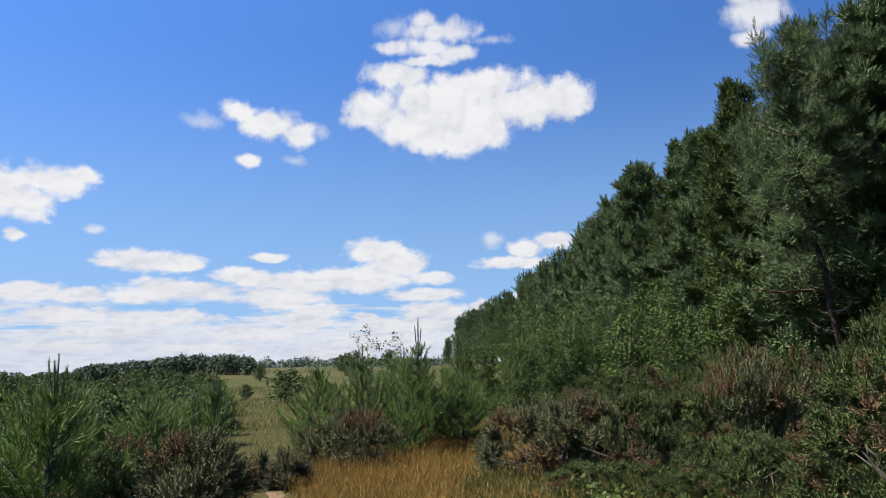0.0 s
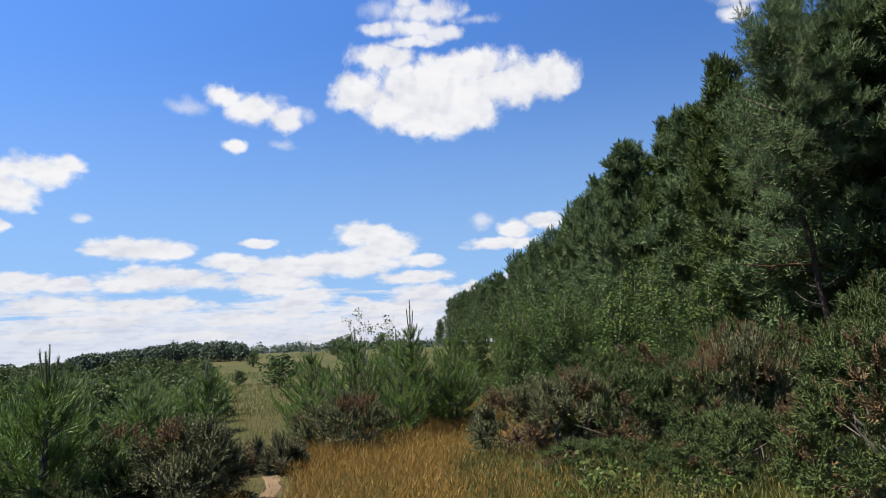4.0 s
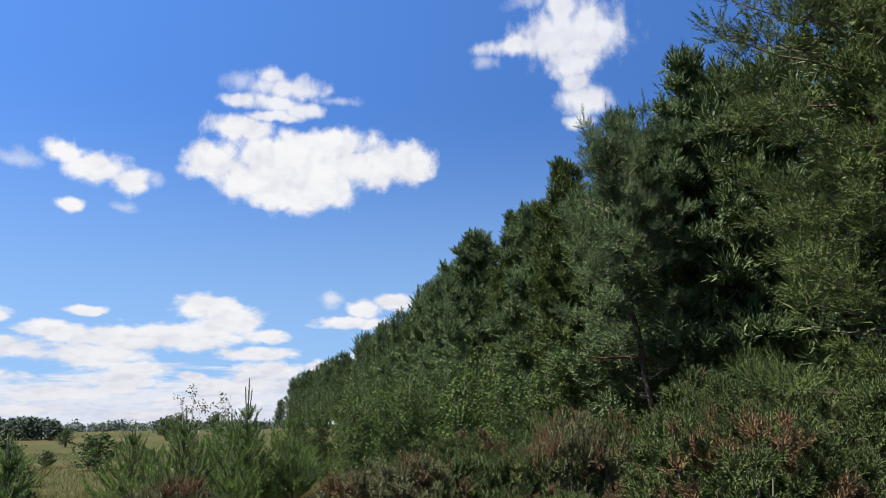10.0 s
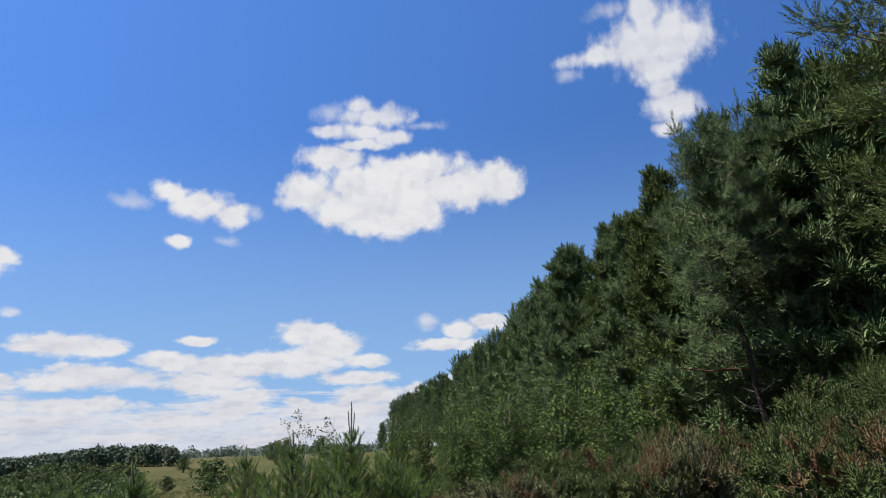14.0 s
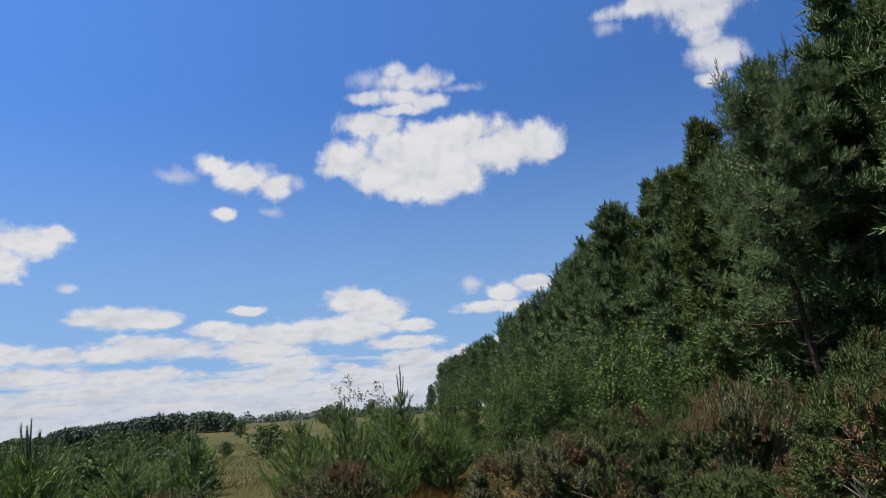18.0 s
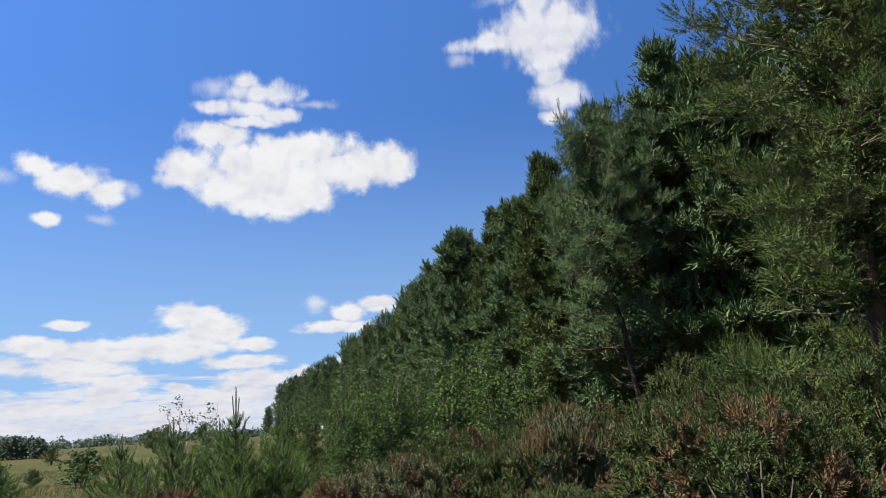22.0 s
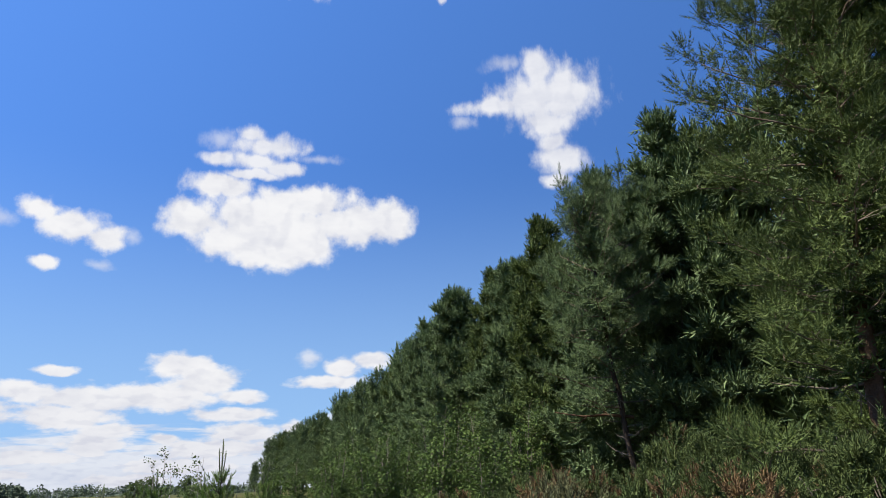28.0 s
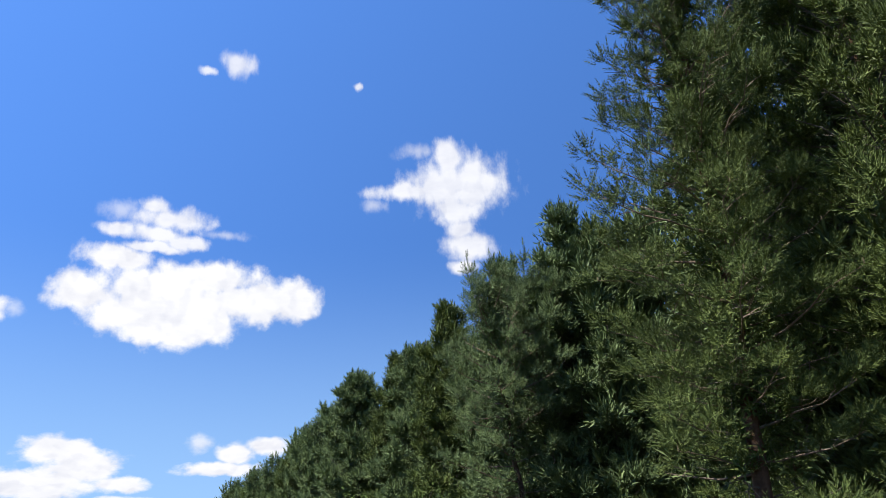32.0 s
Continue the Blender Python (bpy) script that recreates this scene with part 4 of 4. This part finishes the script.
for x, y, turn, size in ((-5.0, 12.8, 10, 0.8), (-6.3, 13.8, 130, 0.85), (-5.3, 16.2, 240, 0.85), (-7.0, 17.2, 60, 0.9), (-8.3, 15.4, 190, 0.85), (-9.3, 17.2, 320, 0.9), (-7.7, 19.4, 80, 0.9),
                         (-6.3, 20.4, 150, 0.9), (-9.9, 20.4, 30, 0.95), (-12.6, 20.8, 270, 1.0)):
    again(yp[1], x, y, turn, size, 0.78)

again(g1, -3.5, 6.95, 0, 0.36, 0.9)
again(g1, -4.5, 7.1, 120, 0.4, 0.9)
again(g2, -5.4, 7.6, 220, 0.5, 0.9)

stand(gorse("dark browned gorse clump beside young pines", 21, (1.8, 1.5, 1.05), 8, 1500, GORSE_GREY, 0.25), -1.5, 12.2)
stand(gorse("grey-brown gorse bush beside the footpath", 27, (1.35, 1.3, 1.0), 8, 1800, GORSE_GREY, 0.12), -2.5, 7.9)
stand(gorse("low grey heather tuft by the footpath", 39, (0.8, 0.8, 0.42), 6, 700, HEATHER, 0.0, name="heather_tuft", category="heather"), -2.15, 10.2)
stand(gorse("dark green low gorse bush", 33, (1.2, 1.2, 0.85), 8, 1300, GORSE, 0.1), -3.5, 8.3)

wisp = leafy("birch_sapling", "thin wispy birch sapling among young pines", "birch sapling", 51, 2.5, 0.6, 3, 170, LEAF_DULL, 0.045, "birch saplings", BIRCH_BARK)
stand(wisp, -1.65, 15.2)
again(wisp, -0.9, 15.6, 100, 0.95)
bramble = leafy("bramble", "low bramble with light green leaves in the grass", "bramble", 61, 0.4, 0.5, 4, 26, LEAF_BRAMBLE, 0.055, "brambles at the gorse foot")
stand(bramble, 1.5, 7.1)
for x, y, turn, size in ((2.4, 6.7, 80, 0.9), (3.4, 6.3, 160, 1.0)):
    again(bramble, x, y, turn, size)

# ---------------------------------------------------------------- shrubs on the far slope
shrub = leafy("birch_shrub", "rounded birch shrub alone on the grassy slope", "birch shrub", 41, 2.5, 1.5, 12, 430, LEAF_DULL, 0.145, "shrubs on the slope", tall=2.0)
shrub.matrix_basis = pose(-8.1, 37.6, height_at(-8.1, 37.6) - 0.12) @ Matrix.Diagonal((1.0, 1.0, 0.72, 1))
for x, y, turn, size in ((-16.0, 48.0, 50, 1.0), (-12.5, 95.0, 90, 1.2), (-22.0, 60.0, 160, 1.2), (-28.0, 66.0, 200, 1.3), (-20.0, 80.0, 20, 1.3), (-9.0, 120.0, 300, 1.3), (-15.0, 125.0, 310, 1.3),
                         (-30.0, 52.0, 80, 1.2), (-36.0, 70.0, 130, 1.3), (-25.0, 42.0, 10, 1.0), (-20.0, 34.0, 220, 0.9), (-4.0, 60.0, 100, 1.0), (-2.5, 45.0, 60, 0.9), (-44.0, 82.0, 270, 1.3), (-7.0, 14.8, 30, 0.42), (-9.0, 18.8, 130, 0.5), (-5.8, 18.9, 230, 0.42), (-11.2, 22.0, 330, 0.55), (-8.4, 23.0, 60, 0.5), (-13.8, 25.0, 160, 0.6), (-10.6, 26.0, 200, 0.55), (-9.6, 31.0, 40, 0.3), (-6.2, 41.0, 140, 0.35), (-11.8, 44.0, 240, 0.4), (-10.4, 55.0, 20, 0.5), (-13.8, 63.0, 100, 0.6), (-8.2, 70.0, 200, 0.6)):
    again(shrub, x, y, turn, size * (0.55 if x < -15 else 1.0))


# scrub that closes the view over the lower heath
for i in range(46):
    deg, d = -31.5 + 15 * ((i * 0.618) % 1), 13 + 42 * (i / 46) ** 1.3
    x, y = d * math.sin(radians(deg)), d * math.cos(radians(deg))
    if i % 3:
        again(shrub, x, y, i * 77 % 360, (0.47 + 0.0095 * (d - 13)) * rnd.uniform(0.85, 1.1))
    else:
        again(yp[1], x, y, i * 77 % 360, 0.95, 0.66 + 0.005 * (d - 13))


def far_woods():
    """The wooded ridge on the skyline: many small crowns, joined."""
    rng = np.random.default_rng(12)
    tufts = [leaf_sprig(rng, 3, 1.0, 1.3) for _ in range(5)]
    pts, ways = [], []
    for i in range(430):
        a = radians(rng.uniform(-48, 4))
        d = rng.uniform(330, 520)
        x, y = d * math.sin(a), d * math.cos(a)
        deg = math.degrees(a)
        h = 4.4 * rng.uniform(0.75, 1.1)
        z0 = height_at(x, y)
        r = h * rng.uniform(0.35, 0.5)
        for _ in range(40):
            n = unit(rng.normal(size=3))
            if n[2] < -0.75:
                continue
            pts.append((x + n[0] * r, y + n[1] * r, z0 + h * 0.45 + n[2] * h * 0.55))
            ways.append(n + np.array((0, 0, 0.3)))
    v, f = scatter(pts, ways, tufts, rng, 0.5, 0.95)
    tagged(new("far_woods", mesh_of("far_woods", v, f, FAR_WOOD)), "dark line of woodland on the far ridge", "woodland", "", "stuff")


def ridge_wood():
    """The nearer wood on the left end of the grassy rise: separate rounded crowns, rising towards its right end."""
    rng = np.random.default_rng(19)
    tufts = [leaf_sprig(rng, 5, 0.5, 0.3) for _ in range(6)]
    pts, ways = [], []
    for i in range(120):
        deg = rng.uniform(-26.5, -14.6)
        d = rng.uniform(100, 165)
        x, y = d * math.sin(radians(deg)), d * math.cos(radians(deg))
        z0 = height_at(x, y)
        crest = 0.1 + 1.1 * smooth(-25.5, -18.5, deg) - 1.0 * smooth(-16.0, -14.4, deg)
        h = max((1.6 + d * math.tan(radians(crest)) - z0) * rng.uniform(0.7, 1.04), 2.0)
        r = h * rng.uniform(0.3, 0.45)
        lumps = [(unit(rng.normal(size=3)) * np.array((r * 0.6, r * 0.6, h * 0.28)), rng.uniform(0.45, 0.7)) for _ in range(6)]
        for c, k in lumps:
            for _ in range(28):
                n = unit(rng.normal(size=3) + np.array((0, 0, 0.25)))
                pts.append((x + c[0] + n[0] * r * k, y + c[1] + n[1] * r * k, z0 + h * 0.5 + c[2] * 0.8 + n[2] * h * 0.36 * k))
                ways.append(n + np.array((0, 0, 0.2)))
    v, f = scatter(pts, ways, tufts, rng, 0.7, 1.3)
    tagged(new("ridge_wood", mesh_of("ridge_wood", v, f, FAR_WOOD)), "dark rounded trees of a small wood on the rise", "woodland", "", "stuff")


far_woods()
ridge_wood()


# ---------------------------------------------------------------- grass
def grass(name, label, seed, count, mat, where, tall, wide=0.006, heads=0.0):
    rng = np.random.default_rng(seed)
    v = np.zeros((count, 3, 3))
    i = 0
    while i < count:
        x, y, k = where(rng)
        if x is None:
            continue
        h = tall * rng.uniform(0.4, 1.25) * k * (1 + 0.5 * noise.noise(Vector((x * 2.3, y * 2.3, 8))))
        z = height_at(x, y)
        a = rng.random() * 6.283
        s = np.array((math.cos(a), math.sin(a), 0)) * wide * 0.5
        b = np.array((x, y, z - 0.01))
        tip = b + np.array((rng.normal() * 0.55 * h, rng.normal() * 0.55 * h, h))
        v[i] = (b - s, b + s, tip)
        i += 1
        if heads and i < count and rng.random() < heads:
            v[i] = (tip - s * 2.0 - np.array((0, 0, 0.03)), tip + s * 2.0 - np.array((0, 0, 0.02)), tip + np.array((rng.normal() * 0.02, rng.normal() * 0.02, 0.035)))
            i += 1
    me = mesh_of(name, v.reshape(-1, 3), np.arange(count * 3).reshape(-1, 3), mat)
    tagged(new(name, me), label, "grass", "", "stuff")


def straw_place(rng):
    x, y = rng.uniform(-2.4, 3.2), 5.0 + 16 * rng.random() ** 1.5
    if x > 1.4 + 1.2 * noise.noise(Vector((x, y, 2))) and rng.random() < 0.75:
        return None, 0, 0
    if path_side(x, y) < 0.16 + 0.12 * rng.random() or noise.noise(Vector((x * 0.5, y * 0.5, 9))) < -0.25:
        return None, 0, 0
    return x, y, 1.0 + 0.7 * noise.noise(Vector((x * 1.1, y * 1.1, 5)))


def green_place(rng):
    x, y = rng.uniform(-9, 6.5), -8.0 + 30 * rng.random()
    if path_side(x, y) < 0.12 + 0.12 * rng.random():
        return None, 0, 0
    return x, y, 0.9


def verge_place(rng):
    x, y = rng.uniform(0.2, 5.2), 4.6 + 5 * rng.random()
    return x, y, 1.0


def slope_place(rng):
    x, y = rng.uniform(-30, 4), 17 + 50 * rng.random() ** 1.3
    if noise.noise(Vector((x * 0.2, y * 0.2, 3))) < -0.1:
        return None, 0, 0
    return x, y, 1.0


grass("dry_grass", "tall dry orange straw grass", 1, 150000, STRAW, straw_place, 0.18, 0.0034, 0.6)
grass("green_grass", "short green heath grass", 2, 90000, GRASS, green_place, 0.17, 0.005, 0.2)
grass("verge_grass", "yellow-green grass at the foot of the gorse", 4, 60000, GRASS, verge_place, 0.24, 0.005, 0.4)
grass("slope_grass", "sparse tussocky dry grass on the slope", 3, 30000, GRASS, slope_place, 0.22, 0.02)
